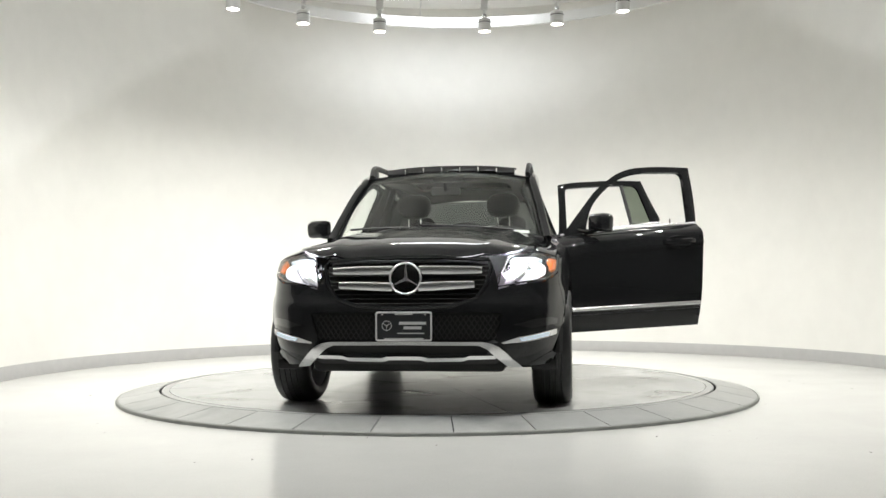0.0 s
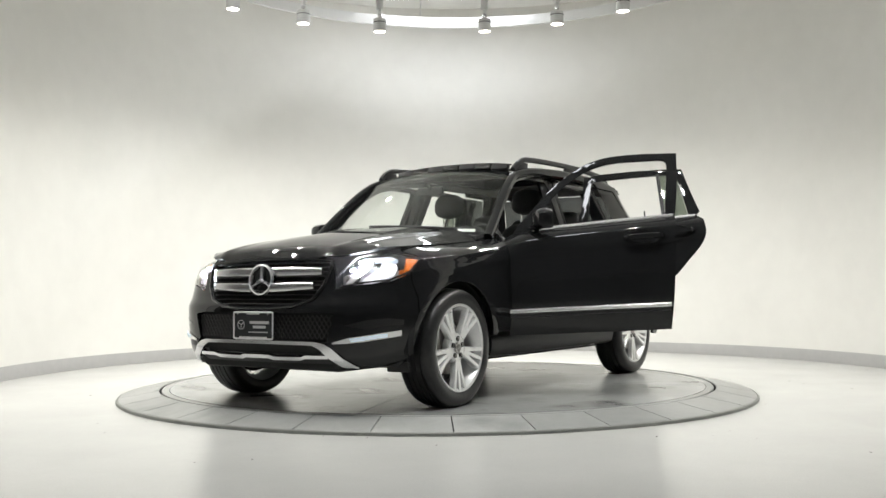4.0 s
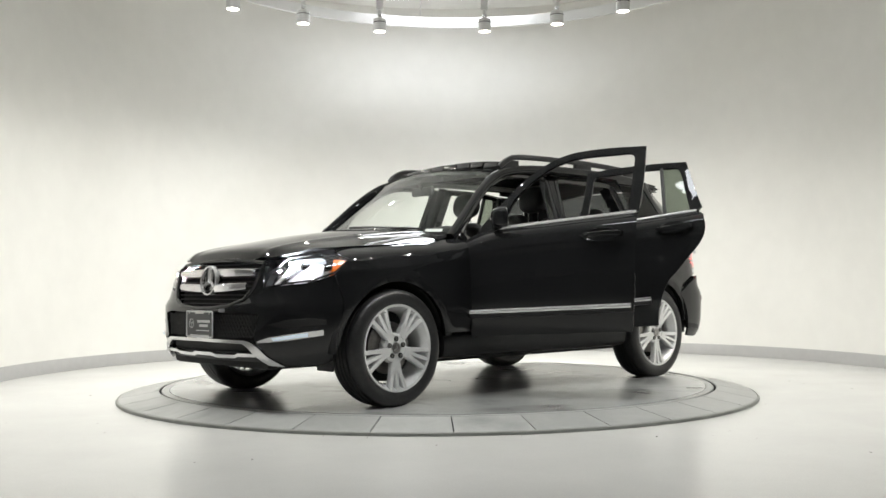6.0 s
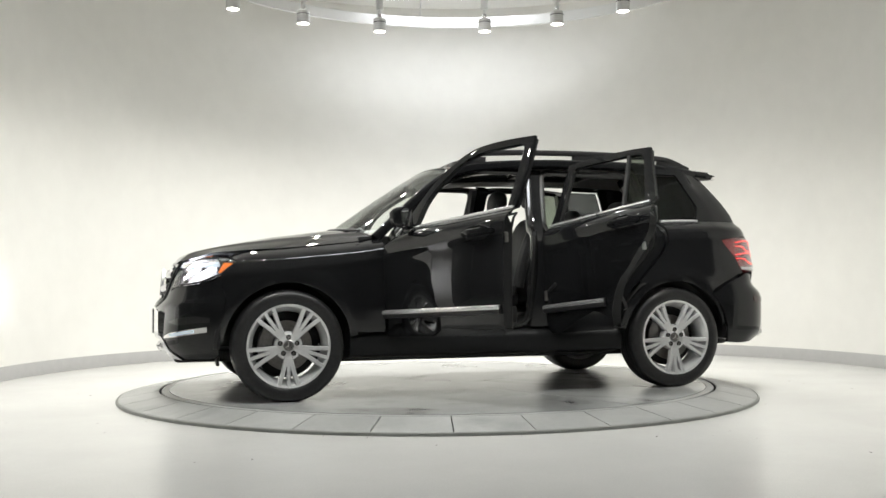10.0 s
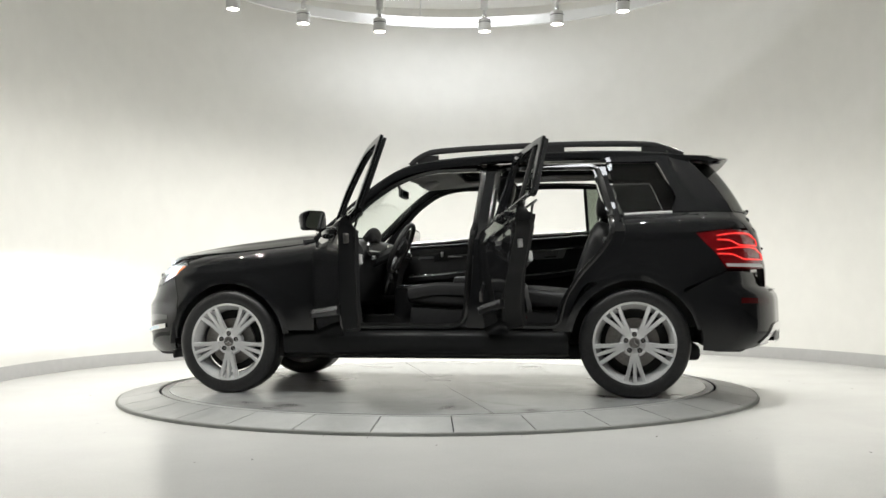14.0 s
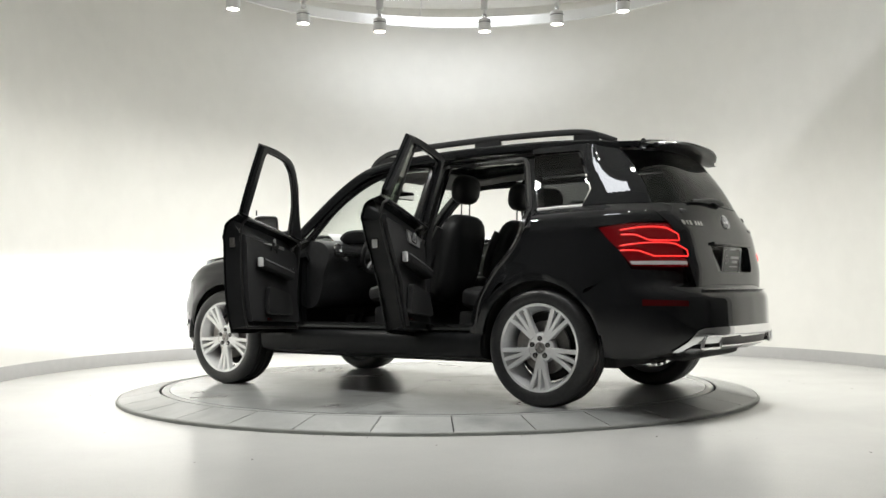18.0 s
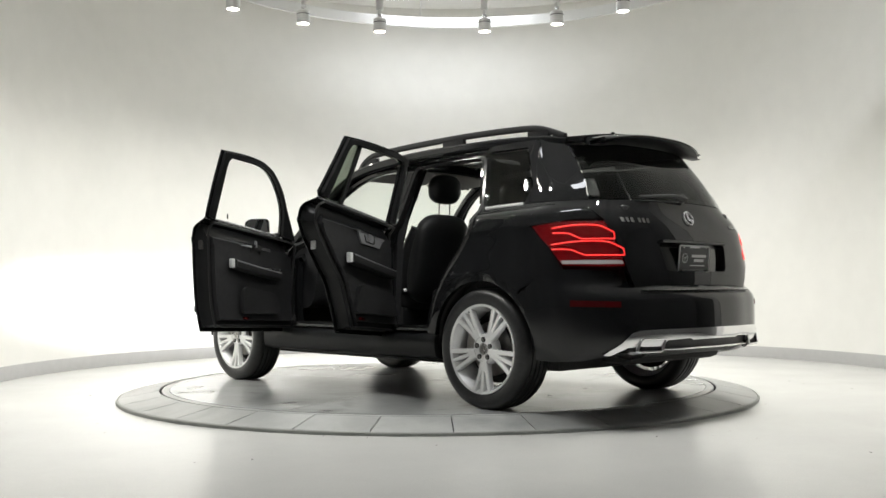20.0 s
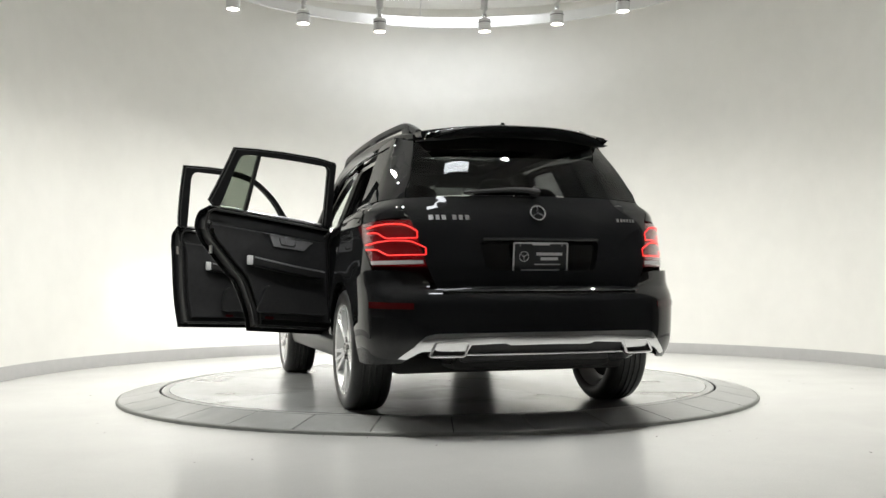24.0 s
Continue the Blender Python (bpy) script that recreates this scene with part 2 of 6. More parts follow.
def skin(poly, fn, thick, step, lift=0.0, gap=0.0025, out=None, edge=0.0):
    """A curved sheet: the flat outline poly, cut into a grid and laid on the surface fn(u, v), with its thickness behind it.
    out: a point that lies behind the sheet, to tell its outside. edge: how far the rim is rolled in."""
    pts = shrink(poly, gap) if gap else [Vector(q[:2]) for q in poly]
    bm = bmesh.new()
    bm.faces.new([bm.verts.new((q.x, q.y, 0)) for q in pts])
    su, sv = step if isinstance(step, tuple) else (step, step)
    for k, s in ((0, su), (1, sv)):
        lo, hi = min(q[k] for q in pts), max(q[k] for q in pts)
        n = int((hi - lo) / s)
        for i in range(1, n + 1):
            c = lo + (hi - lo) * i / (n + 1)
            co, no = ((c, 0, 0), (1, 0, 0)) if k == 0 else ((0, c, 0), (0, 1, 0))
            bmesh.ops.bisect_plane(bm, geom=bm.verts[:] + bm.edges[:] + bm.faces[:], dist=1e-5, plane_co=co, plane_no=no)
    inner = Vector(out if out is not None else (0, 0, 0.6))
    h = 0.004
    front, back = {}, {}
    rim = {v for e in bm.edges if len(e.link_faces) == 1 for v in e.verts}
    for v in bm.verts:
        u, w = v.co.x, v.co.y
        p = Vector(fn(u, w))
        n = (Vector(fn(u + h, w)) - Vector(fn(u - h, w))).cross(Vector(fn(u, w + h)) - Vector(fn(u, w - h)))
        n = n.normalized() if n.length > 1e-12 else Vector((0, 0, 1))
        if n.dot(p - inner) < 0:
            n = -n
        front[v] = p + n * (lift - (edge if v in rim else 0))
        back[v] = p + n * (lift - thick)
    verts = bm.verts[:]
    faces = [f.verts[:] for f in bm.faces]
    edges = [e.verts[:] for e in bm.edges if len(e.link_faces) == 1]
    new_bm = bmesh.new()
    fv = {v: new_bm.verts.new(front[v]) for v in verts}
    bv = {v: new_bm.verts.new(back[v]) for v in verts}
    for f in faces:
        new_bm.faces.new([fv[v] for v in f])
        new_bm.faces.new([bv[v] for v in reversed(f)])
    for a, b in edges:
        new_bm.faces.new([fv[a], fv[b], bv[b], bv[a]])
    bm.free()
    return new_bm


def sweep(path, section, closed=False, up=(0, 0, 1), cap=True, scale=None):
    """A bar along path; section: outline points (across, up). scale: a size factor for each point."""
    path = [Vector(p) for p in path]
    bm = bmesh.new()
    rings = []
    n = len(path)
    for i, p in enumerate(path):
        a = path[i - 1] if (i or closed) else p
        b = path[(i + 1) % n] if (i < n - 1 or closed) else p
        t = (b - a).normalized()
        side = t.cross(Vector(up))
        side = side.normalized() if side.length > 1e-6 else Vector((1, 0, 0))
        u2 = side.cross(t)
        k = scale[i] if scale else 1.0
        rings.append([bm.verts.new(p + side * s[0] * k + u2 * s[1] * k) for s in section])
    m = len(section)
    for i in range(n if closed else n - 1):
        r, s = rings[i], rings[(i + 1) % n]
        for j in range(m):
            bm.faces.new([r[j], r[(j + 1) % m], s[(j + 1) % m], s[j]])
    if cap and not closed:
        bm.faces.new(rings[0])
        bm.faces.new(rings[-1])
    return bm


def oval(a, b, n=10, flat=1.0):
    return [(a * math.copysign(abs(math.cos(2 * math.pi * i / n)) ** flat, math.cos(2 * math.pi * i / n)),
             b * math.copysign(abs(math.sin(2 * math.pi * i / n)) ** flat, math.sin(2 * math.pi * i / n))) for i in range(n)]


def lathe(profile, n=48, closed=True, axis="y", arc=None):
    """A turned body: profile points (radius, along the axis)."""
    bm = bmesh.new()
    rings = []
    full = arc is None
    cnt = n if full else n + 1
    for i in range(cnt):
        a = 2 * math.pi * i / n if full else arc[0] + (arc[1] - arc[0]) * i / n
        c, s = math.cos(a), math.sin(a)
        rings.append([bm.verts.new((r * c, h, r * s) if axis == "y" else (r * c, r * s, h)) for r, h in profile])
    m = len(profile)
    for i in range(cnt if full else cnt - 1):
        r, s = rings[i], rings[(i + 1) % cnt]
        for j in range(m if closed else m - 1):
            try:
                bm.faces.new([r[j], r[(j + 1) % m], s[(j + 1) % m], s[j]])
            except ValueError:
                pass
    if not full and closed:
        bm.faces.new(rings[0])
        bm.faces.new(rings[-1])
    bmesh.ops.remove_doubles(bm, verts=bm.verts[:], dist=1e-5)
    return bm


def slab(outline, z0, z1, bevel=0.0, m=None):
    """A flat outline (x, y) drawn up from z0 to z1, with eased edges, then moved by m."""
    bm = bmesh.new()
    pts = [Vector(q[:2]) for q in outline]
    rows = [(0.0, z0)] if not bevel else [(bevel, z0), (0.0, z0 + bevel * math.copysign(1, z1 - z0))]
    rows += [(0.0, z1)] if not bevel else [(0.0, z1 - bevel * math.copysign(1, z1 - z0)), (bevel, z1)]
    rings = []
    for d, z in rows:
        ring = shrink(pts, d) if d else shrink(pts, 0.0)
        rings.append([bm.verts.new((q.x, q.y, z)) for q in ring])
    k = len(rings[0])
    for a, b in zip(rings, rings[1:]):
        for i in range(k):
            bm.faces.new([a[i], a[(i + 1) % k], b[(i + 1) % k], b[i]])
    bm.faces.new(rings[0])
    bm.faces.new(rings[-1])
    if m is not None:
        bmesh.ops.transform(bm, matrix=m, verts=bm.verts[:])
    return bm


def block(sx, sy, sz, bevel, m=None, seg=2):
    """A cushion-edged box standing on its origin."""
    bm = bmesh.new()
    bmesh.ops.create_cube(bm, size=1, matrix=Matrix.Translation((0, 0, sz / 2)) @ Matrix.Diagonal((sx, sy, sz, 1)))
    if bevel:
        bmesh.ops.bevel(bm, geom=bm.edges[:], offset=bevel, segments=seg, affect="EDGES", profile=0.5)
    if m is not None:
        bmesh.ops.transform(bm, matrix=m, verts=bm.verts[:])
    return bm


def cushion(sx, sy, sz, m=None, p=3.2, n=18):
    """A stuffed, rounded body standing on its origin: fuller than an ellipsoid, softer than a box."""
    bm = bmesh.new()
    bmesh.ops.create_uvsphere(bm, u_segments=2 * n, v_segments=n, radius=1)
    for v in bm.verts:
        k = sum(abs(c) ** p for c in v.co) ** (-1 / p)
        v.co = Vector((v.co.x * k * sx / 2, v.co.y * k * sy / 2, v.co.z * k * sz / 2 + sz / 2))
    if m is not None:
        bmesh.ops.transform(bm, matrix=m, verts=bm.verts[:])
    return bm


def merge(*bms):
    """Several pieces of one part in one mesh."""
    out = bmesh.new()
    for b in bms:
        me = bpy.data.meshes.new("scrap")
        b.to_mesh(me)
        b.free()
        out.from_mesh(me)
        bpy.data.meshes.remove(me)
    return out


def moved(bm, m):
    bmesh.ops.transform(bm, matrix=m, verts=bm.verts[:])
    return bm


# ---- the showroom ----


def build_room():
    cx, cy, r = ROOM
    n, a0, a1 = 96, radians(-32), radians(212)
    bm = bmesh.new()
    rows = []
    for i in range(n + 1):
        a = a0 + (a1 - a0) * i / n
        c, s = math.cos(a), math.sin(a)
        rows.append([bm.verts.new((cx + q * c, cy + q * s, z)) for q, z in ((r, 0), (r, 4.4), (r + 0.15, 4.4), (r + 0.15, 0))])
    for a, b in zip(rows, rows[1:]):
        for j in range(4):
            bm.faces.new([a[j], a[(j + 1) % 4], b[(j + 1) % 4], b[j]])
    bm.faces.new(rows[0])
    bm.faces.new(rows[-1])
    tagged(part("wall_curved", bm, "wall", None, crease=50), "off-white painted curved wall round the turntable", "wall", kind="structure")
    # skirting, a few millimetres proud of the wall
    prof = [(r - 0.012, 0.0), (r - 0.012, 0.118), (r - 0.008, 0.124), (r + 0.002, 0.124), (r + 0.002, 0.0)]
    bm = lathe(prof, 96, True, "z", (a0, a1))
    moved(bm, Matrix.Translation((cx, cy, 0.001)))
    tagged(part("baseboard", bm, "base", None, crease=40), "grey vinyl baseboard along the curved wall", "baseboard", kind="structure")
    # floor and ceiling
    bm = slab([(-9, -15), (9, -15), (9, 6.5), (-9, 6.5)], -0.12, 0.0)
    tagged(part("floor", bm, "floor", None), "glossy off-white sealed showroom floor", "floor", kind="structure")
    bm = slab([(-9, -15), (9, -15), (9, 6.5), (-9, 6.5)], 4.4, 4.55)
    tagged(part("ceiling", bm, "ceiling", None), "plain pale ceiling above the turntable", "ceiling", kind="structure")
    # plain dim walls that close the showroom behind the camera
    e0, e1 = cx + r * math.cos(a0), cy + r * math.sin(a0)
    w0 = cx + r * math.cos(a1)
    for name, x0, y0, x1, y1 in (("wall_west", -9, -15, -8.8, e1), ("wall_east", 8.8, -15, 9, e1), ("wall_south", -8.8, -15, 8.8, -14.8),
                                 ("wall_wing_east", e0 + 0.02, e1 - 0.2, 8.8, e1), ("wall_wing_west", -8.8, e1 - 0.2, w0 - 0.02, e1)):
        bm = slab([(x0, y0), (x1, y0), (x1, y1), (x0, y1)], 0.0, 4.4)
        tagged(part(name, bm, "back", None), "pale grey showroom wall facing the turntable", "wall", kind="structure")
    # curved valance below the ceiling
    bm = lathe([(2.88, 3.845), (2.92, 3.845), (2.92, 3.955), (2.915, 3.96), (2.885, 3.96), (2.88, 3.955)], 48, True, "z", (radians(38), radians(142)))
    moved(bm, Matrix.Translation((cx, cy, 0)))
    tagged(part("trim_valance", bm, "white", None, crease=40), "white curved light valance under the ceiling", "trim", kind="structure")


def build_lights():
    """Track ring with its spotlights."""
    ring = thing("lighting_track", "white circular lighting track hung below the ceiling", "lighting track")
    part("rail", lathe([(LAMP_RING - 0.018, 3.93), (LAMP_RING + 0.018, 3.93), (LAMP_RING + 0.018, 3.965), (LAMP_RING - 0.018, 3.965)], 96, True, "z"), "white", ring)
    for i in range(8):
        a = radians(22 + 45 * i)
        bm = lathe([(0.0, 3.965), (0.006, 3.965), (0.006, 4.4), (0.0, 4.4)], 8, False, "z")
        part("hanger", moved(bm, Matrix.Translation((LAMP_RING * math.cos(a), LAMP_RING * math.sin(a), 0))), "satin", ring)
    hook = thing("ceiling_hook", "thin white rod hanging from the ceiling", "hook")
    part("rod", lathe([(0.0, 3.83), (0.007, 3.83), (0.007, 4.4), (0.0, 4.4)], 8, False, "z"), "white", hook)
    part("hook_end", lathe([(0.0, 3.80), (0.012, 3.805), (0.014, 3.83), (0.0, 3.835)], 10, False, "z"), "white", hook)
    hook.location = (-0.17, 3.1, 0)
    first = None
    for a in LAMP_ANGLES:
        ca, sa = math.cos(radians(a)), math.sin(radians(a))
        m = Matrix.Translation((LAMP_RING * sa, LAMP_RING * ca, LAMP_Z)) @ pose(0, 0, 0, 0, 0, -a)
        if first:
            copy_thing(first, m)
            continue
        lamp = thing("track_spotlight", "white cylindrical track spotlight, lit, on the circular track", "spotlight", "track spotlights")
        R = 0.066
        body = [(0.0, 0.155), (0.03, 0.158), (R - 0.012, 0.156), (R, 0.146), (R, 0.118), (R - 0.004, 0.116), (R - 0.004, 0.112), (R, 0.110),
                (R, 0.022), (R - 0.004, 0.018), (R - 0.008, 0.020), (R - 0.010, 0.04), (0.0, 0.04)]
        part("housing", lathe(body, 24, False, "z"), "white", lamp)
        part("lens", lathe([(0.0, 0.028), (R - 0.012, 0.028), (R - 0.012, 0.034), (0.0, 0.034)], 24, False, "z"), "bulb", lamp, "glowing lamp face")
        part("band", lathe([(R + 0.001, 0.111), (R + 0.001, 0.117), (R - 0.006, 0.117), (R - 0.006, 0.111)], 24, True, "z"), "gap", lamp, "dark cooling slot")
        part("knuckle", lathe([(0.0, 0.156), (0.016, 0.156), (0.02, 0.17), (0.02, 0.2), (0.012, 0.215), (0.012, 0.26), (0.0, 0.26)], 12, False, "z"), "satin", lamp)
        part("yoke", block(0.03, 0.05, 0.05, 0.006, Matrix.Translation((0, 0, 0.20))), "white", lamp)
        part("adapter", block(0.075, 0.045, 0.11, 0.008, Matrix.Translation((0, 0, 0.25))), "white", lamp)
        part("stem", lathe([(0.0, 0.36), (0.011, 0.36), (0.011, 0.502), (0.0, 0.502)], 10, False, "z"), "white", lamp)
        lamp.matrix_basis = m
        first = lamp


def build_panels():
    """Cool ceiling panels on rods, before and behind the turntable."""
    for x0, y, z0, a, sx, sy, _ in PANELS:
        p = thing("light_panel", "rectangular cool-white ceiling light panel, lit", "light panel", "ceiling panels")
        fx, fy, dx, dy = sx / 2 + 0.03, sy / 2 + 0.03, sx / 2, sy / 2
        part("frame", slab(rounded([(-fx, -fy), (fx, -fy), (fx, fy), (-fx, fy)], 0.03), 0.01, 0.06, 0.006), "white", p)
        part("diffuser", slab(rounded([(-dx, -dy), (dx, -dy), (dx, dy), (-dx, dy)], 0.02), 0.0, 0.009), "panel_glow", p, "glowing diffuser")
        for x in (-dx + 0.06, dx - 0.06):
            part("rod", moved(lathe([(0.0, 0.06), (0.006, 0.06), (0.006, 4.398 - z0), (0.0, 4.398 - z0)], 8, False, "z"), Matrix.Translation((x, 0, 0))), "satin", p)
        p.matrix_basis = pose(x0, y, z0, 0, 0, a)


ZD, R0, R1 = 0.0676, 2.043, 2.3406


def build_turntable():
    """Ramp ring of metal plates, standing still, and the disc that turns in it."""
    ring = thing("turntable_ramp", "ring of grey plates sloping up to the turntable", "turntable ramp")
    n = 33
    for i in range(n):
        a0 = radians(-88.0 + 360 / n * i)
        a1 = a0 + radians(360 / n)
        g0, g1 = 0.0036 / R0, 0.0036 / R1
        bm = bmesh.new()
        rows = []
        k = 5
        for j in range(k + 1):
            t = j / k
            i0, i1 = a0 + g0 + (a1 - a0 - 2 * g0) * t, a0 + g1 + (a1 - a0 - 2 * g1) * t
            rows.append([bm.verts.new((r * math.cos(b), r * math.sin(b), z)) for r, b, z in
                         ((R0 + 0.012, i0, ZD - 0.003), (R0 + 0.015, i0, ZD), (R1 - 0.014, i1, 0.022), (R1 - 0.011, i1, 0.019), (R1 - 0.011, i1, 0.002), (R0 + 0.012, i0, 0.002))])
        for a, b in zip(rows, rows[1:]):
            for q in range(6):
                bm.faces.new([a[q], a[(q + 1) % 6], b[(q + 1) % 6], b[q]])
        bm.faces.new(rows[0])
        bm.faces.new(rows[-1])
        part("plate", bm, "ring", ring, crease=20)
    part("edge_strip", lathe([(R1 - 0.008, 0.0), (R1 + 0.004, 0.0), (R1 + 0.004, 0.016), (R1 + 0.001, 0.020), (R1 - 0.008, 0.020)], 120, True, "z"), "edge", ring, "grey metal edge strip")
    part("bed", lathe([(R0 + 0.01, 0.001), (R1 - 0.012, 0.001), (R1 - 0.02, 0.012), (R0 + 0.01, ZD - 0.008)], 96, True, "z"), "gap", ring, "dark joints between the plates")
    disc = thing("turntable_disc", "round grey coated turntable disc under the car", "turntable")
    # four quarter sheets with fine joints, a steel rim and a hub cover
    for i in range(4):
        a0 = radians(20 + 90 * i)
        bm = bmesh.new()
        g, k = 0.0018, 24
        rr = R0 - 0.06
        low = [bm.verts.new((0.10 * math.cos(a0 + radians(90) * j / k), 0.10 * math.sin(a0 + radians(90) * j / k), 0)) for j in range(k + 1)]
        up = [bm.verts.new((rr * math.cos(a0 + g + (radians(90) - 2 * g) * j / k), rr * math.sin(a0 + g + (radians(90) - 2 * g) * j / k), 0)) for j in range(k + 1)]
        for j in range(k):
            bm.faces.new([low[j], up[j], up[j + 1], low[j + 1]])
        ext = bmesh.ops.extrude_face_region(bm, geom=bm.faces[:])
        bmesh.ops.translate(bm, vec=(0, 0, -0.02), verts=[v for v in ext["geom"] if isinstance(v, bmesh.types.BMVert)])
        part("sheet", bm, "disc", disc, crease=20)
    part("rim_band", lathe([(R0 - 0.057, -0.02), (R0 - 0.057, -0.001), (R0 - 0.008, -0.001), (R0 - 0.005, -0.004), (R0 - 0.005, -0.02)], 120, True, "z"), "ring", disc, "steel rim of the disc")
    part("hub_cover", lathe([(0.0, -0.001), (0.094, -0.001), (0.098, -0.004), (0.098, -0.02), (0.0, -0.02)], 32, False, "z"), "disc", disc)
    part("underside", lathe([(0.0, -0.021), (R0 - 0.01, -0.021), (R0 - 0.01, -0.05), (0.0, -0.05)], 64, False, "z"), "gap", disc)
    return disc


def build_specks():
    """Grit and small scuffs on the floor round the turntable."""
    rnd = random.Random(21)
    bits = []
    for k in range(46):
        a, d = rnd.uniform(-math.pi, 0.4), 2.38 + 2.6 * rnd.random() ** 1.6
        w = rnd.uniform(0.002, 0.0065)
        n = rnd.randint(5, 8)
        long = rnd.uniform(1.0, 2.6)
        pts = [(w * long * rnd.uniform(0.6, 1.0) * math.cos(6.283 * i / n), w * rnd.uniform(0.6, 1.0) * math.sin(6.283 * i / n)) for i in range(n)]
        bits.append(moved(slab(pts, 0.0002, 0.0015), Matrix.Translation((d * math.cos(a), d * math.sin(a), 0)) @ pose(0, 0, 0, 0, 0, rnd.uniform(0, 360))))
    ob = part("floor_grit", merge(*bits), "dirt", None)
    tagged(ob, "scattered dark grit specks on the pale floor", "grit", kind="stuff")

# ---- the car: its surfaces ----
# x forwards, y to the driver's side, z up from the disc; the origin lies midway between the axles

AXLE, TRACK, HUB_Z, TYRE_R = 1.378, 0.80, 0.352, 0.359
plan_w = hermite([2.062, 1.945, 1.79, 1.6, 1.38, 1.0, 0.5, -1.2, -1.6, -1.75, -1.9, -2.05, -2.16],
                 [0.685, 0.80, 0.865, 0.897, 0.912, 0.92, 0.922, 0.922, 0.920, 0.910, 0.885, 0.81, 0.68])
shoulder_z = hermite([-2.2, -1.6, -1.29, -0.26, 0.24, 0.62, 0.80, 1.15, 1.42, 1.73, 2.0],
                     [1.19, 1.187, 1.177, 1.125, 1.10, 1.075, 1.037, 0.996, 0.972, 0.945, 0.90])
shoulder_in = hermite([-2, 0.4, 0.95, 2], [0.113, 0.113, 0.165, 0.165])
shoulder_roll = hermite([0, 0.02, 0.045, 0.075, 0.13, 0.25, 0.36, 0.5], [1, 0.66, 0.30, 0.155, 0.085, 0.025, 0.0, 0.0])
sill_roll = hermite([0.22, 0.3, 0.4, 0.52, 0.62, 0.7], [0.085, 0.05, 0.022, 0.006, 0.0, 0.0])


def inset(x, z):
    """How far the flank lies inside the car's widest line."""
    h = shoulder_z(x) - z
    t = shoulder_in(x)
    if h < 0:
        back = max(-1.2 - x, 0)
        return t - 0.39 * h + 0.012 * min(back / 0.7, 1.3) ** 2 * min(-h / 0.3, 1)
    v = t * shoulder_roll(min(h, 0.5)) + (sill_roll(z) if z < 0.7 else 0)
    # the pressed line along the flank
    c = z - (shoulder_z(x) - 0.135)
    # the flares round the wheel arches
    r = math.hypot(abs(x) - AXLE, z - HUB_Z)
    v -= 0.011 * math.exp(-((r - 0.44) / 0.055) ** 2)
    return v - 0.007 * math.exp(-(c / 0.022) ** 2)


def flank(x, z):
    return Vector((x, plan_w(x) - inset(x, z), z))


def plan_curve(pts):
    """A plan outline from the middle of the nose or tail round to the flank, by its length."""
    q = spline(pts, 10)
    s = [0.0]
    for a, b in zip(q, q[1:]):
        s.append(s[-1] + (b - a).length)
    xs, ys, s = np.array([v.x for v in q]), np.array([v.y for v in q]), np.array(s)
    end = s[-1]

    def at(u):
        if u > end:
            return float(xs[-1]) + (u - end) * (-1 if xs[0] > 0 else 1), float(ys[-1])
        return float(np.interp(u, s, xs)), float(np.interp(u, s, ys))

    return at


nose_plan = plan_curve([(2.175, 0), (2.168, 0.25), (2.13, 0.525), (2.062, 0.685), (1.945, 0.80), (1.79, 0.865), (1.6, 0.897), (1.38, 0.912), (1.0, 0.92), (0.5, 0.922)])
nose_lean = hermite([0.22, 0.28, 0.34, 0.45, 0.60, 0.66, 0.77, 0.84, 0.90, 0.96], [-0.10, -0.04, -0.008, 0.0, 0.0, -0.03, -0.062, -0.083, -0.13, -0.20])
tail_plan = plan_curve([(-2.245, 0), (-2.24, 0.3), (-2.215, 0.55), (-2.16, 0.69), (-2.05, 0.81), (-1.9, 0.885), (-1.75, 0.91), (-1.6, 0.92), (-1.2, 0.922), (-0.6, 0.922)])
tail_lean = hermite([0.60, 0.72, 0.80, 0.92, 1.07, 1.21, 1.36, 1.57, 1.66], [0.0, -0.02, -0.022, -0.003, 0.03, 0.085, 0.165, 0.325, 0.41])
bump_plan = plan_curve([(-2.372, 0), (-2.358, 0.27), (-2.318, 0.46), (-2.268, 0.63), (-2.17, 0.80), (-2.03, 0.902), (-1.85, 0.932), (-1.65, 0.928), (-1.4, 0.924)])
bump_lean = hermite([0.22, 0.30, 0.36, 0.44, 0.63, 0.67, 0.70, 0.73, 0.80], [0.16, 0.09, 0.02, 0.0, 0.004, 0.018, 0.05, 0.085, 0.10])


tail_bow = hermite([1.05, 1.20, 1.40, 1.55, 1.7], [0.0, 0.04, 0.035, 0.03, 0.03])


def nose(u, z):
    x, y = nose_plan(abs(u))
    w = min(max((x - 1.62) / 0.45, 0), 1)
    y -= inset(x, z) * min(y / 0.80, 1) ** 2
    return Vector((x + nose_lean(z) * w, math.copysign(y, u), z))


def tail(u, z):
    x, y = tail_plan(abs(u))
    w = min(max((-1.55 - x) / 0.5, 0), 1)
    w = w * w * (3 - 2 * w)
    if z > 1.08 and y > 0.60:
        k = min((y - 0.60) / 0.15, 1)
        y += min((z - 1.08) / 0.15, 1) * 0.55 * k * k * (3 - 2 * k) * (0.915 - y)
    bow = tail_bow(z) * min(y / 0.70, 1) ** 2.2 * w if z > 1.05 else 0
    y -= inset(x, z) * min(y / 0.80, 1) ** 2
    return Vector((x + tail_lean(z) * w + bow, math.copysign(y, u), z))


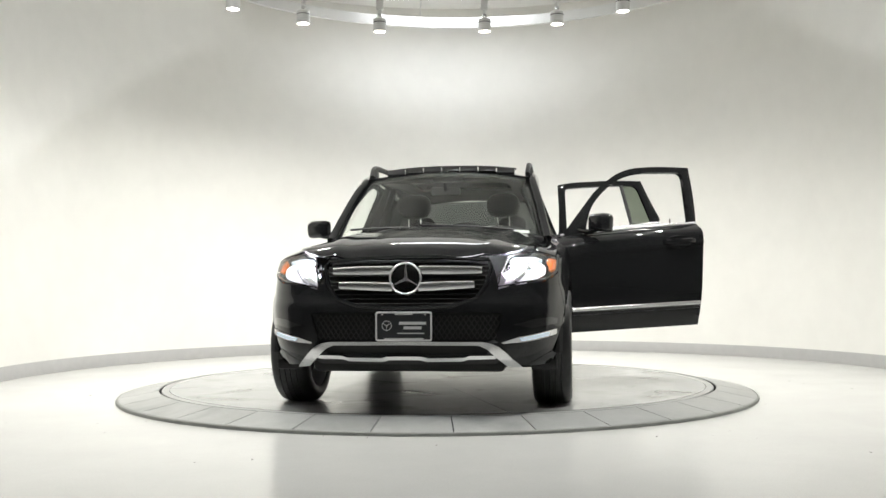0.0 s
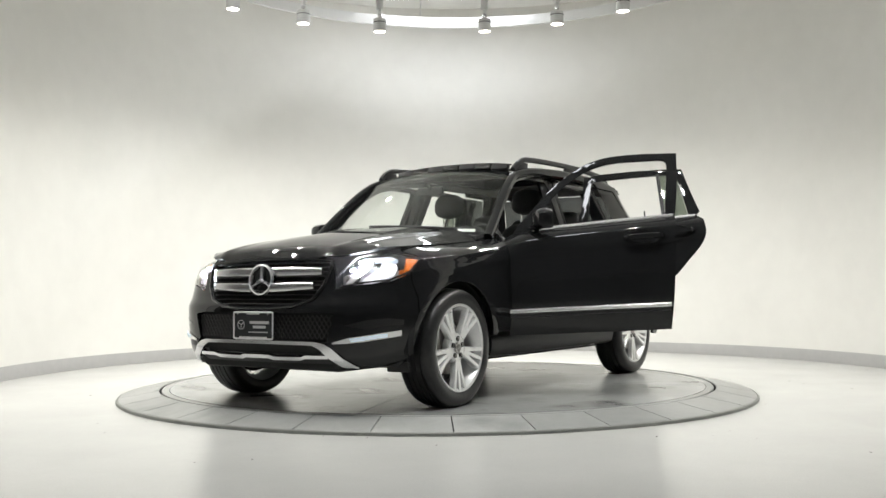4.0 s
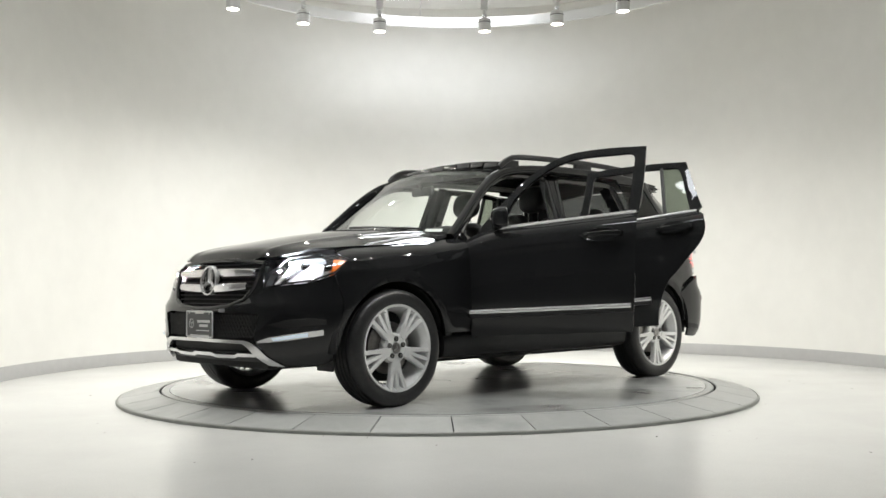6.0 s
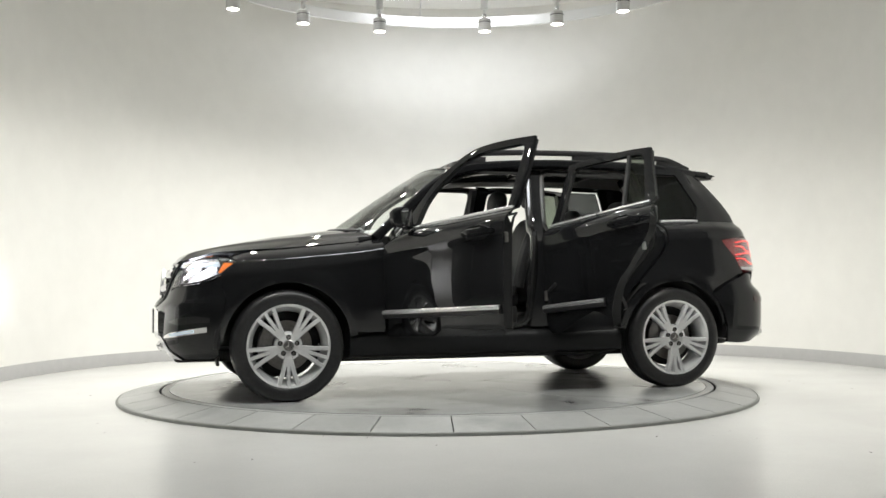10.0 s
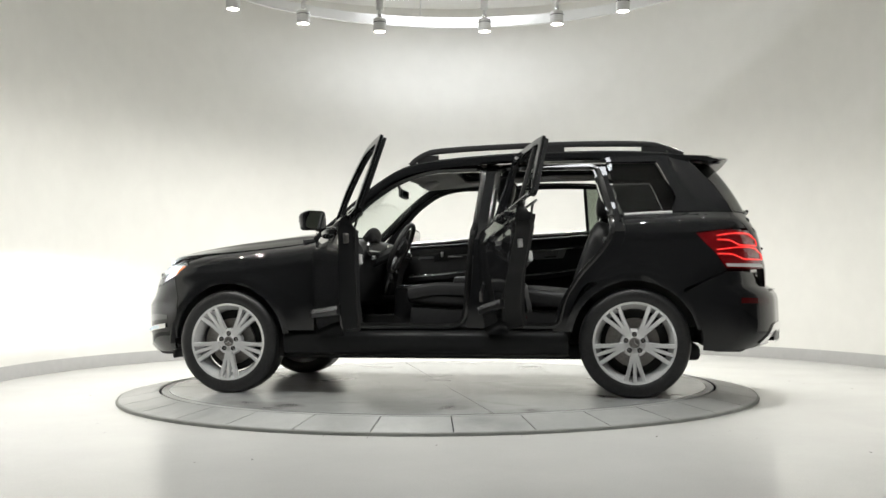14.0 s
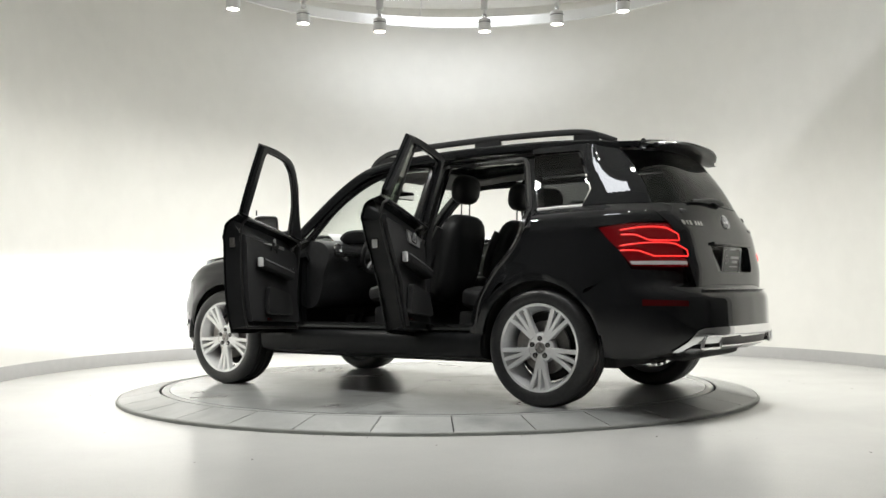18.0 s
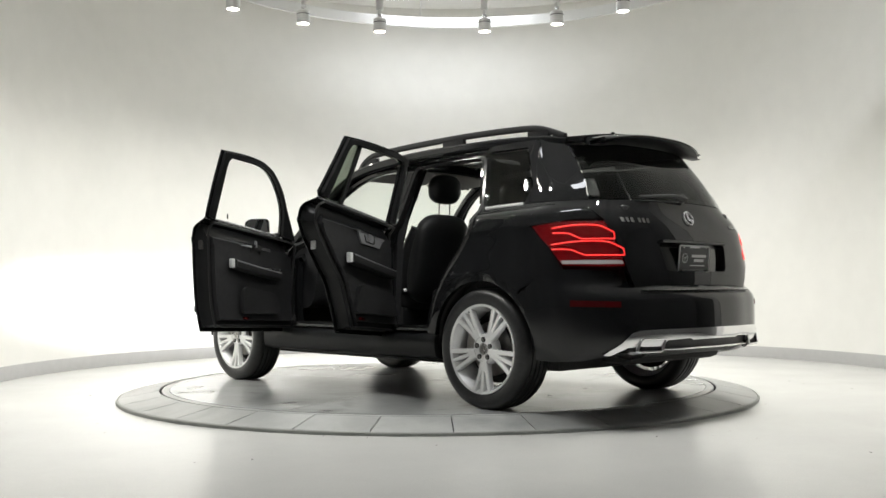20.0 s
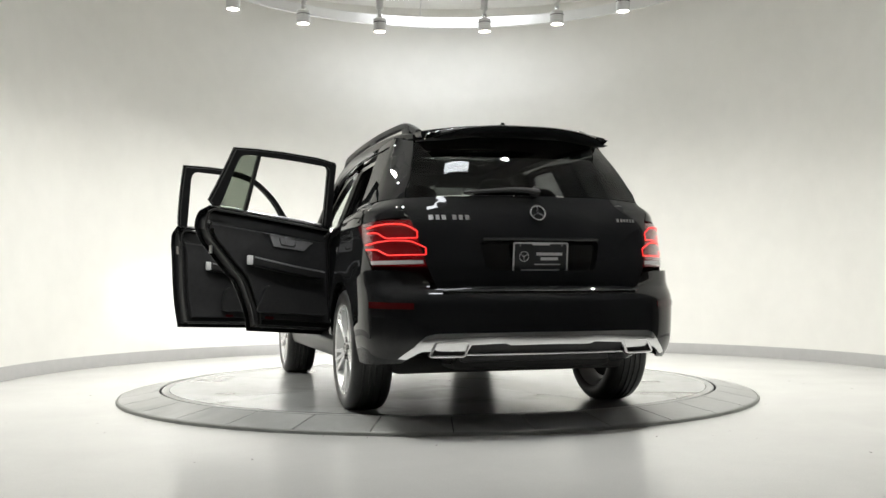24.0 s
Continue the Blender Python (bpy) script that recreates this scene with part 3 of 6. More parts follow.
def bump(u, z):
    x, y = bump_plan(abs(u))
    w = min(max((-1.75 - x) / 0.45, 0), 1)
    side = sill_roll(z) if z < 0.7 else 0
    return Vector((x + bump_lean(z) * w, math.copysign(y - 0.7 * side * min(y / 0.8, 1) ** 2, u), z))


def seek(fn, k, v, z):
    """The place u along a surface's plan where coordinate k takes the value v at the height z."""
    lo, hi = 0.0, 3.4
    up = fn(hi, z)[k] > fn(lo, z)[k]
    for _ in range(30):
        mid = (lo + hi) / 2
        if (fn(mid, z)[k] < v) == up:
            lo = mid
        else:
            hi = mid
    return (lo + hi) / 2


def at_x(fn, *pts):
    return [Vector((seek(fn, 0, x, z), z)) for x, z in pts]


def at_y(fn, *pts):
    return [Vector((seek(fn, 1, abs(y), z) * (1 if y >= 0 else -1), z)) for y, z in pts]


def flip(pts):
    return [Vector((-p[0], p[1])) for p in reversed(pts)]


def arch(cx, a0, a1, r=0.425, n=14, dz=0.0):
    return [Vector((cx + r * math.cos(radians(a0 + (a1 - a0) * i / n)), HUB_Z + dz + r * math.sin(radians(a0 + (a1 - a0) * i / n)))) for i in range(n + 1)]


hood_mid = hermite([0.75, 0.95, 1.2, 1.4, 1.6, 1.8, 1.95, 2.02, 2.06, 2.10], [1.147, 1.136, 1.106, 1.080, 1.046, 1.006, 0.970, 0.952, 0.938, 0.926])
hood_edge = hermite([0, 0.2, 0.38, 0.53, 0.635, 0.70, 0.8], [2.078, 2.070, 2.047, 1.997, 1.90, 1.78, 1.6])
roof_mid = hermite([0.30, 0.0, -0.4, -0.9, -1.4, -1.75, -1.95, -2.1], [1.584, 1.618, 1.646, 1.660, 1.654, 1.636, 1.624, 1.620])


def hood_at(x, y):
    t = min(abs(y) / 0.76, 1.1)
    zm, ze = hood_mid(x), shoulder_z(min(x, 1.9)) + 0.002
    z = zm - (zm - ze) * t ** 2.4
    # the leading edge turns down to the grille
    d = max(hood_edge(min(abs(y), 0.8)) - x, 0)
    z -= 0.062 * math.exp(-d / 0.035) * max(1 - (abs(y) / 0.66) ** 6, 0)
    # two long pressings beside the middle
    return Vector((x, y, z + 0.009 * math.exp(-((abs(y) - 0.50 - 0.10 * (1.4 - x)) / 0.045) ** 2)))


def roof_at(x, y):
    return Vector((x, y, roof_mid(x) - 0.05 * min(abs(y) / 0.62, 1.2) ** 2.6))


def screen_at(u, v):
    """Windscreen: u across from -1 to 1, v up from 0 to 1."""
    a = abs(u)
    lo = Vector((0.98 - 0.27 * a ** 2, 0.735 * u, 1.105 - 0.02 * a * a))
    hi = Vector((0.264 - 0.065 * a ** 2, 0.60 * u, 1.587 - 0.045 * a * a))
    p = lo.lerp(hi, v)
    return p + Vector((0.5, 0, 0.7)) * 0.05 * v * (1 - v)


def mirror_y(bm):
    bmesh.ops.transform(bm, matrix=Matrix.Diagonal((1, -1, 1, 1)), verts=bm.verts[:])
    bmesh.ops.reverse_faces(bm, faces=bm.faces[:])
    return bm


FRONT_DOOR_TOP = [(0.66, 1.12), (0.50, 1.285), (0.375, 1.40), (0.216, 1.498), (0.099, 1.541), (-0.02, 1.558), (-0.20, 1.562), (-0.420, 1.553)]
FRONT_DOOR_REAR = [(-0.420, 1.553), (-0.405, 1.35), (-0.375, 1.13), (-0.352, 0.88), (-0.335, 0.65), (-0.305, 0.395)]
REAR_DOOR_REAR = [(-0.935, 0.395), (-0.955, 0.52), (-1.03, 0.69), (-1.11, 0.77), (-1.20, 0.865), (-1.285, 0.955), (-1.327, 1.045), (-1.318, 1.150), (-1.280, 1.27), (-1.235, 1.42), (-1.203, 1.543)]
belt = lambda x: shoulder_z(x) + 0.004


def lower_front():
    rear = [p for p in spline(FRONT_DOOR_REAR, 4) if p.y < belt(p.x) - 0.006]
    top = [Vector((x, belt(x))) for x in np.linspace(0.70, -0.369, 12)]
    return [Vector((0.742, 0.395)), Vector((0.752, 0.60)), Vector((0.752, 1.04))] + top + rear


def frame_front():
    a = [Vector((0.70, belt(0.70)))] + spline(FRONT_DOOR_TOP, 4) + [p for p in spline(FRONT_DOOR_REAR, 4)[1:] if p.y > belt(p.x) + 0.01]
    a += [Vector((-0.369, belt(-0.369))), Vector((-0.292, belt(-0.292)))]
    inner = rounded([(-0.300, belt(-0.300)), (-0.350, 1.514), (-0.02, 1.515), (0.10, 1.497), (0.205, 1.458), (0.35, 1.362), (0.455, 1.262), (0.53, belt(0.53))],
                    [0, 0.05, 0.1, 0.1, 0.1, 0.1, 0.1, 0], 3)
    return a + inner


def lower_rear():
    front = [p + Vector((-0.006, 0)) for p in reversed(spline(FRONT_DOOR_REAR, 4)) if p.y < belt(p.x) - 0.006]
    top = [Vector((x, belt(x))) for x in np.linspace(-0.376, -1.275, 12)]
    rear = [p for p in reversed(spline(REAR_DOOR_REAR, 4)) if p.y < belt(p.x) - 0.006]
    return front + top + rear


def frame_rear():
    a = [Vector((-0.376, belt(-0.376)))] + [p + Vector((-0.006 - 0.08 * (p.y - 1.13), 0)) for p in reversed(spline(FRONT_DOOR_REAR, 4)) if p.y > belt(p.x) + 0.01]
    a += [Vector((x, z)) for x, z in ((-0.6, 1.566), (-0.85, 1.565), (-1.05, 1.556))]
    a += [p for p in reversed(spline(REAR_DOOR_REAR, 4)) if p.y > belt(p.x) + 0.01]
    a += [Vector((-1.273, belt(-1.27))), Vector((-1.218, belt(-1.215)))]
    inner = rounded([(-1.215, belt(-1.215)), (-1.150, 1.506), (-0.85, 1.518), (-0.515, 1.516), (-0.455, belt(-0.455))], [0, 0.05, 0.2, 0.04, 0], 3)
    return a + inner


def hinge(x, y, turn, lean, rake):
    """A door swung open round its leaning hinge line by turn degrees."""
    axis = Vector((math.sin(radians(rake)), -math.sin(radians(lean)), math.cos(radians(lean)))).normalized()
    c = Matrix.Translation((x, y, 0.6))
    return c @ Matrix.Rotation(radians(turn), 4, axis) @ c.inverted()

# ---- the car: its parts ----


def both(name, make, mat, parent, label="", **kw):
    """A part on the driver's side and its mirror image on the other."""
    a = part(name, make(), mat, parent, label, **kw)
    b = part(name, mirror_y(make()), mat, parent, label, **kw)
    return a, b


ROOF_HOLE = [Vector(p) for p in ((-0.30, 0.42), (-1.18, 0.42), (-1.22, 0.38), (-1.22, -0.38), (-1.18, -0.42), (-0.12, -0.42), (-0.08, -0.38), (-0.08, 0.38), (-0.12, 0.42))]


def build_shell(car):
    # wings
    def fender():
        top = at_x(nose, *[(x, shoulder_z(x)) for x in (0.755, 0.80, 0.9, 1.05, 1.2, 1.4, 1.58, 1.70)])
        front = at_x(nose, (1.725, 0.925), (1.70, 0.89), (1.755, 0.845), (1.80, 0.80), (1.79, 0.74), (1.765, 0.66))
        a = at_x(nose, *[(p.x, p.y) for p in arch(AXLE, 26, 171)])
        low = at_x(nose, (0.95, 0.43), (0.755, 0.43))
        return skin(top + front + a + low, nose, 0.012, (0.04, 0.018))
    both("front_wing", fender, "paint", car)

    # bonnet
    edge = [Vector(p) for p in ((1.70, 0.725), (1.4, 0.752), (1.1, 0.757), (0.86, 0.757), (0.79, 0.74), (0.83, 0.60), (0.90, 0.40), (0.94, 0.2), (0.95, 0))]
    nose_edge = spline([(2.075, 0), (2.068, 0.2), (2.045, 0.38), (1.995, 0.53), (1.90, 0.635), (1.80, 0.69), (1.70, 0.725)], 4)
    half = nose_edge + edge[1:]
    poly = half + [Vector((p.x, -p.y)) for p in reversed(half[1:-1])]
    part("bonnet", skin(poly, hood_at, 0.015, (0.05, 0.022), out=(1.4, 0, 0)), "paint", car)
    # scuttle under the screen, with wipers on it
    poly = [Vector((0.955 - 0.24 * (y / 0.73) ** 2, y)) for y in np.linspace(-0.73, 0.73, 15)] + [Vector((1.03 - 0.27 * (y / 0.73) ** 2, y)) for y in np.linspace(0.73, -0.73, 15)]
    part("scuttle", skin(poly, lambda x, y: (x, y, 1.088 - 0.02 * (y / 0.73) ** 2), 0.03, 0.1, gap=0, out=(0.9, 0, 0)), "plastic", car)
    for y0, y1, v in ((0.52, -0.10, 0.01), (-0.05, -0.62, 0.012)):
        path = [screen_at(y0 / 0.72 + (y1 - y0) / 0.72 * t, v + 0.045 * t) + Vector((0.008, 0, 0.012)) for t in np.linspace(0, 1, 8)]
        part("wiper", sweep(path, oval(0.012, 0.008, 8)), "plastic", car)

    # glass
    box = [Vector((u, 0)) for u in np.linspace(-0.965, 0.965, 9)] + [Vector((u, 1)) for u in np.linspace(0.965, -0.965, 9)]
    pane = part("windscreen", skin(box, screen_at, 0.005, (0.12, 0.1), gap=0, out=(0, 0, 0.9)), "screen", car, "clear windscreen")
    pane.visible_shadow = False
    # dark printed border at the head of the screen
    band = [Vector((u, 0.94)) for u in np.linspace(-0.96, 0.96, 9)] + [Vector((u, 0.995)) for u in np.linspace(0.96, -0.96, 9)]
    part("screen_border", skin(band, screen_at, 0.003, 0.12, lift=-0.008, gap=0, out=(0, 0, 0.9)), "gloss", car)

    label = [Vector(p) for p in ((0.74, 0.015), (0.88, 0.02), (0.875, 0.06), (0.735, 0.055))]
    part("screen_label", skin(label, screen_at, 0.001, 0.2, lift=-0.012, gap=0, out=(0, 0, 0.9)), "white_label", car, "small white paper label")
    # roof with its open glass panel
    poly = [(0.264, 0), (0.248, 0.3), (0.205, 0.595), (0.0, 0.622), (-0.30, 0.620), (-1.3, 0.612), (-1.88, 0.565), (-1.94, 0.3), (-1.95, 0)]
    poly = [Vector(p) for p in poly] + [Vector((x, -y)) for x, y in reversed(poly[1:-1])]
    part("roof", skin(keyhole(poly, ROOF_HOLE, (4, 0)), roof_at, 0.03, 0.09, gap=0, out=(-0.8, 0, 0)), "paint", car)
    for x0, x1, lift in ((-0.05, -0.62, 0.010), (-0.66, -1.25, 0.006)):
        poly = rounded([(x0, -0.45), (x0, 0.45), (x1, 0.45), (x1, -0.45)], 0.04)
        part("roof_glass", skin(poly, roof_at, 0.008, 0.12, lift=lift, gap=0, out=(-0.8, 0, 0)), "roof_glass", car, "dark glass roof panel")
    part("roof_crossbar", skin([Vector(p) for p in ((-0.60, -0.43), (-0.60, 0.43), (-0.70, 0.43), (-0.70, -0.43))], roof_at, 0.03, 0.1, lift=-0.008, gap=0, out=(-0.8, 0, 0)), "gloss", car)
    # raised wind deflector in sections
    for i in range(7):
        y = -0.50 + 1.0 * (i + 0.5) / 7
        z = roof_at(0.03, y).z
        part("deflector_slat", block(0.05, 0.136, 0.045, 0.006, Matrix.Translation((0.04, y, z - 0.005)) @ pose(0, 0, 0, 0, -24, 0)), "gloss" if i % 2 else "plastic", car)
    part("deflector_bar", sweep([Vector((0.02, y, roof_at(0.03, y).z + 0.046)) for y in np.linspace(-0.51, 0.51, 9)], oval(0.02, 0.007, 8)), "plastic", car)

    # pillars and cant rails as one rounded bar each side
    def rail():
        path = spline([(0.79, 0.762, 1.045), (0.60, 0.722, 1.215), (0.40, 0.676, 1.388), (0.232, 0.643, 1.500), (0.085, 0.634, 1.550), (-0.15, 0.631, 1.580),
                       (-0.6, 0.632, 1.602), (-1.2, 0.618, 1.602), (-1.55, 0.590, 1.588), (-1.76, 0.562, 1.572)], 5)
        return sweep(path, oval(0.031, 0.034, 12, 0.8), scale=[min(1.0, 0.6 + 0.1 * (len(path) - 1 - i)) for i in range(len(path))])
    both("roof_pillar", rail, "paint", car)

    # roof rails on their feet
    def roof_rail():
        path = spline([(0.145, 0.600, 1.575), (0.10, 0.605, 1.615), (0.03, 0.606, 1.650), (-0.06, 0.605, 1.668), (-0.4, 0.602, 1.683), (-0.9, 0.592, 1.690), (-1.3, 0.570, 1.686),
                       (-1.50, 0.556, 1.676), (-1.60, 0.545, 1.652), (-1.72, 0.534, 1.605)], 5)
        feet = [sweep([Vector((x, y - 0.006, z0)), Vector((x, y, z1))], rounded([(-w, -0.016), (w, -0.016), (w, 0.016), (-w, 0.016)], 0.01, 2), up=(0, 1, 0))
                for x, y, z0, z1, w in ((0.02, 0.604, 1.575, 1.640, 0.075), (-0.83, 0.594, 1.60, 1.685, 0.10), (-1.53, 0.552, 1.585, 1.660, 0.085))]
        return merge(sweep(path, oval(0.020, 0.020, 10, 0.7)), *feet)
    both("roof_rail", roof_rail, "plastic", car, "black roof rail")

    # rear quarters
    def quarter():
        fr = [Vector((seek(tail, 0, p.x, p.y), p.y)) for p in (q for q in spline(REAR_DOOR_REAR, 3) if q.y > 0.74 and q.y < 1.553)]
        fr = fr[::-1]
        a = at_x(tail, *[(p.x, p.y) for p in arch(-AXLE, 64, 134, n=9)])
        low = at_x(tail, (-1.70, 0.70), (-1.80, 0.742), (-1.97, 0.812))
        lamp = at_x(tail, (-1.955, 0.835), (-1.89, 0.93), (-1.83, 0.99), (-1.765, 1.055))
        lamp += at_y(tail, (0.80, 1.083), (0.70, 1.086))
        up = at_y(tail, (0.685, 1.20), (0.655, 1.30), (0.615, 1.43), (0.575, 1.55), (0.568, 1.575))
        top = at_x(tail, (-1.75, 1.588), (-1.5, 1.592), (-1.145, 1.592))
        return fr, a, low, lamp, up, top
    fr, a, low, lamp, up, top = quarter()

    def lower_q():
        b = [p for p in fr if p.y < 1.19] 
        line = at_x(tail, (-1.62, 1.195), (-1.45, 1.190), (-1.30, 1.184))
        rear = at_x(tail, (-1.72, 1.20)) + [p for p in up if p.y < 1.25]
        return skin(b + a + low + lamp + rear[1:][:1] + line, tail, 0.02, (0.04, 0.02))
    both("rear_quarter", lower_q, "paint", car)

    def pillar_d():
        base = at_x(tail, (-1.62, 1.197), (-1.66, 1.30), (-1.60, 1.42), (-1.535, 1.545), (-1.21, 1.550), (-1.20, 1.592))
        return skin(base + list(reversed(top))[1:] + list(reversed(up))[:-1] + at_y(tail, (0.687, 1.198)), tail, 0.02, 0.05)
    both("rear_pillar", pillar_d, "paint", car)

    def q_glass():
        g = at_x(tail, (-1.318, 1.192), (-1.62, 1.202)) + at_x(tail, (-1.652, 1.30), (-1.595, 1.41), (-1.53, 1.538), (-1.212, 1.543), (-1.242, 1.43), (-1.287, 1.275))
        return skin(g, tail, 0.005, 0.06, lift=-0.003)
    for ob in both("quarter_window", q_glass, "privacy", car, "dark tinted quarter window"):
        ob.visible_shadow = False

    def q_trim():
        return sweep([tail(seek(tail, 0, x, belt(x) + 0.003), belt(x) + 0.003) + Vector((0, 0.004, 0)) for x in np.linspace(-1.325, -1.63, 8)], oval(0.008, 0.011, 8))
    both("belt_trim", q_trim, "emblem", car, "chrome belt strip")

    # sills
    def sill():
        sec = spline([(0.885, 0.405), (0.895, 0.36), (0.885, 0.30), (0.85, 0.272), (0.70, 0.265), (0.70, 0.44), (0.80, 0.452), (0.845, 0.435)], 3, True)
        bm = bmesh.new()
        rings = [[bm.verts.new((x, p.x, p.y)) for p in sec] for x in (0.98, 0.94, 0.5, 0.0, -0.5, -0.90, -0.955)]
        for r, s in zip(rings, rings[1:]):
            for j in range(len(sec)):
                bm.faces.new([r[j], r[(j + 1) % len(sec)], s[(j + 1) % len(sec)], s[j]])
        bm.faces.new(rings[0])
        bm.faces.new(rings[-1])
        return bm
    both("sill", sill, "jamb", car, "black plastic sill")
    for x0, x1 in ((0.33, -0.16), (-0.45, -0.86)):
        part("sill_plate", block(abs(x1 - x0), 0.05, 0.005, 0.002, Matrix.Translation(((x0 + x1) / 2, 0.80, 0.450))), "satin", car, "brushed metal tread strip")

    # wheel-arch mouldings
    def moulding(cx, fn, a0, a1):
        def make():
            o = at_x(fn, *[(p.x, p.y) for p in arch(cx, a0, a1, 0.448, 24)])
            i = at_x(fn, *[(p.x, p.y) for p in arch(cx, a1, a0, 0.402, 24)])
            return skin(o + i, fn, 0.045, 0.06, lift=0.004, gap=0, edge=0.003)
        return make
    both("arch_moulding", moulding(AXLE, nose, 3, 172), "paint", car, "black wheel-arch moulding")
    both("arch_moulding", moulding(-AXLE, tail, 10, 168), "paint", car, "black wheel-arch moulding")

    def liner(cx):
        def make():
            return moved(lathe([(0.0, 0.50), (0.46, 0.50), (0.46, 0.85), (0.44, 0.87), (0.42, 0.85), (0.42, 0.52), (0.0, 0.52)], 28, True, "y", (radians(-2), radians(182))), Matrix.Translation((cx, 0, HUB_Z)))
        return make
    both("wheel_housing", liner(AXLE), "dark", car)
    both("wheel_housing", liner(-AXLE), "dark", car)

    # B pillars and door frames
    def pillar_b():
        poly = [(-0.28, 0.44), (-0.33, 0.80), (-0.345, 1.13), (-0.395, 1.575), (-0.475, 1.575), (-0.428, 1.13), (-0.43, 0.80), (-0.47, 0.44)]
        return skin([Vector(p) for p in poly], flank, 0.09, 0.08, lift=-0.045, gap=0)
    both("door_pillar", pillar_b, "paint", car)

    def jamb(pts, closed=True):
        def make():
            path = [flank(p.x, p.y) + Vector((0, -0.07, 0)) for p in pts]
            return sweep(path, oval(0.022, 0.03, 8, 0.7), closed=closed, up=(0, 1, 0))
        return make
    front_open = rounded([(0.68, 0.46), (0.695, 1.03), (0.50, 1.262), (0.37, 1.375), (0.21, 1.475), (0.0, 1.54), (-0.38, 1.54), (-0.33, 1.13), (-0.30, 0.8), (-0.27, 0.46)],
                         [0.08, 0.08, 0.1, 0.1, 0.1, 0.1, 0.06, 0.1, 0.1, 0.1], 4)
    rear_open = rounded([(-0.46, 0.46), (-0.43, 0.8), (-0.43, 1.13), (-0.478, 1.54), (-1.15, 1.53), (-1.235, 1.22), (-1.25, 1.06), (-1.17, 0.93), (-1.04, 0.80), (-0.93, 0.62), (-0.90, 0.46)],
                        [0.06, 0.1, 0.1, 0.06, 0.06, 0.06, 0.05, 0.1, 0.1, 0.1, 0.06], 4)
    part("front_door_seal", jamb(front_open)(), "gloss", car, "black door seal")
    part("rear_door_seal", jamb(rear_open)(), "gloss", car, "black door seal")

    # hinge pillar before the front door, and the jamb behind the rear door
    both("hinge_pillar", lambda: skin([Vector(p) for p in ((0.79, 0.43), (0.79, 1.03), (0.74, 1.06), (0.655, 1.05), (0.655, 0.43))], flank, 0.05, 0.1, lift=-0.11, gap=0), "paint", car)
    out = [p for p in spline(REAR_DOOR_REAR, 3)]
    inn = [p + Vector((0.085, 0.0)) for p in out]
    both("rear_jamb", lambda: skin(out + inn[::-1], flank, 0.09, 0.08, lift=-0.045, gap=0), "paint", car)
    # inner walls behind the rear wheels, closing the boot
    def boot_wall():
        return skin(at_x(tail, (-1.12, 0.50), (-1.12, 0.90), (-1.30, 1.06), (-1.30, 1.165)) + [Vector((0, 1.165)), Vector((0, 0.50))], tail, 0.02, 0.1, lift=-0.14, gap=0)
    both("boot_lining", boot_wall, "soft", car, "black boot side lining")
    part("striker", block(0.035, 0.03, 0.05, 0.006, Matrix.Translation((-1.20, 0.805, 0.99))), "satin", car, "bare metal door striker")
    part("striker", block(0.035, 0.03, 0.05, 0.006, Matrix.Translation((-0.345, 0.835, 0.88))), "satin", car, "bare metal door striker")

    # hinges and check straps of the open doors
    for x, y, heights in ((0.735, 0.862, (0.60, 0.92)), (-0.405, 0.885, (0.62, 0.95))):
        for z in heights:
            part("door_hinge", block(0.055, 0.03, 0.07, 0.006, Matrix.Translation((x, y, z))), "iron", car, "bare metal door hinge")
            part("hinge_pin", moved(lathe([(0.0, 0.0), (0.009, 0.0), (0.009, 0.10), (0.0, 0.10)], 10, False, "z"), Matrix.Translation((x, y + 0.02, z - 0.015))), "satin", car)
        part("check_strap", sweep([Vector((x - 0.03, y - 0.05, 0.77)), Vector((x - 0.035, y + 0.03, 0.77)), Vector((x - 0.03, y + 0.10, 0.77))], [(-0.004, -0.014), (0.004, -0.014), (0.004, 0.014), (-0.004, 0.014)]), "satin", car, "steel door check strap")
    # rubber gaiter over the door wiring, low on the middle pillar
    part("wiring_gaiter", sweep(spline([(-0.40, 0.86, 0.66), (-0.41, 0.93, 0.70), (-0.43, 0.98, 0.74)], 5), oval(0.016, 0.016, 10), scale=[1.0 + 0.12 * (i % 2) for i in range(11)]), "seal", car, "ribbed rubber wiring gaiter")
    # belly
    part("underbody", block(3.4, 1.40, 0.10, 0.03, Matrix.Translation((-0.1, 0, 0.23))), "dark", car)
    part("front_undershield", block(0.7, 1.1, 0.08, 0.03, Matrix.Translation((1.72, 0, 0.24))), "dark", car)
    for x in (AXLE, -AXLE):
        part("axle", sweep([Vector((x, -0.7, HUB_Z - 0.02)), Vector((x, 0.7, HUB_Z - 0.02))], oval(0.05, 0.04, 8), up=(1, 0, 0)), "dark", car)
    part("rear_silencer", block(0.26, 0.95, 0.15, 0.05, Matrix.Translation((-2.0, 0, 0.27))), "dark", car, "dark silencer under the boot")


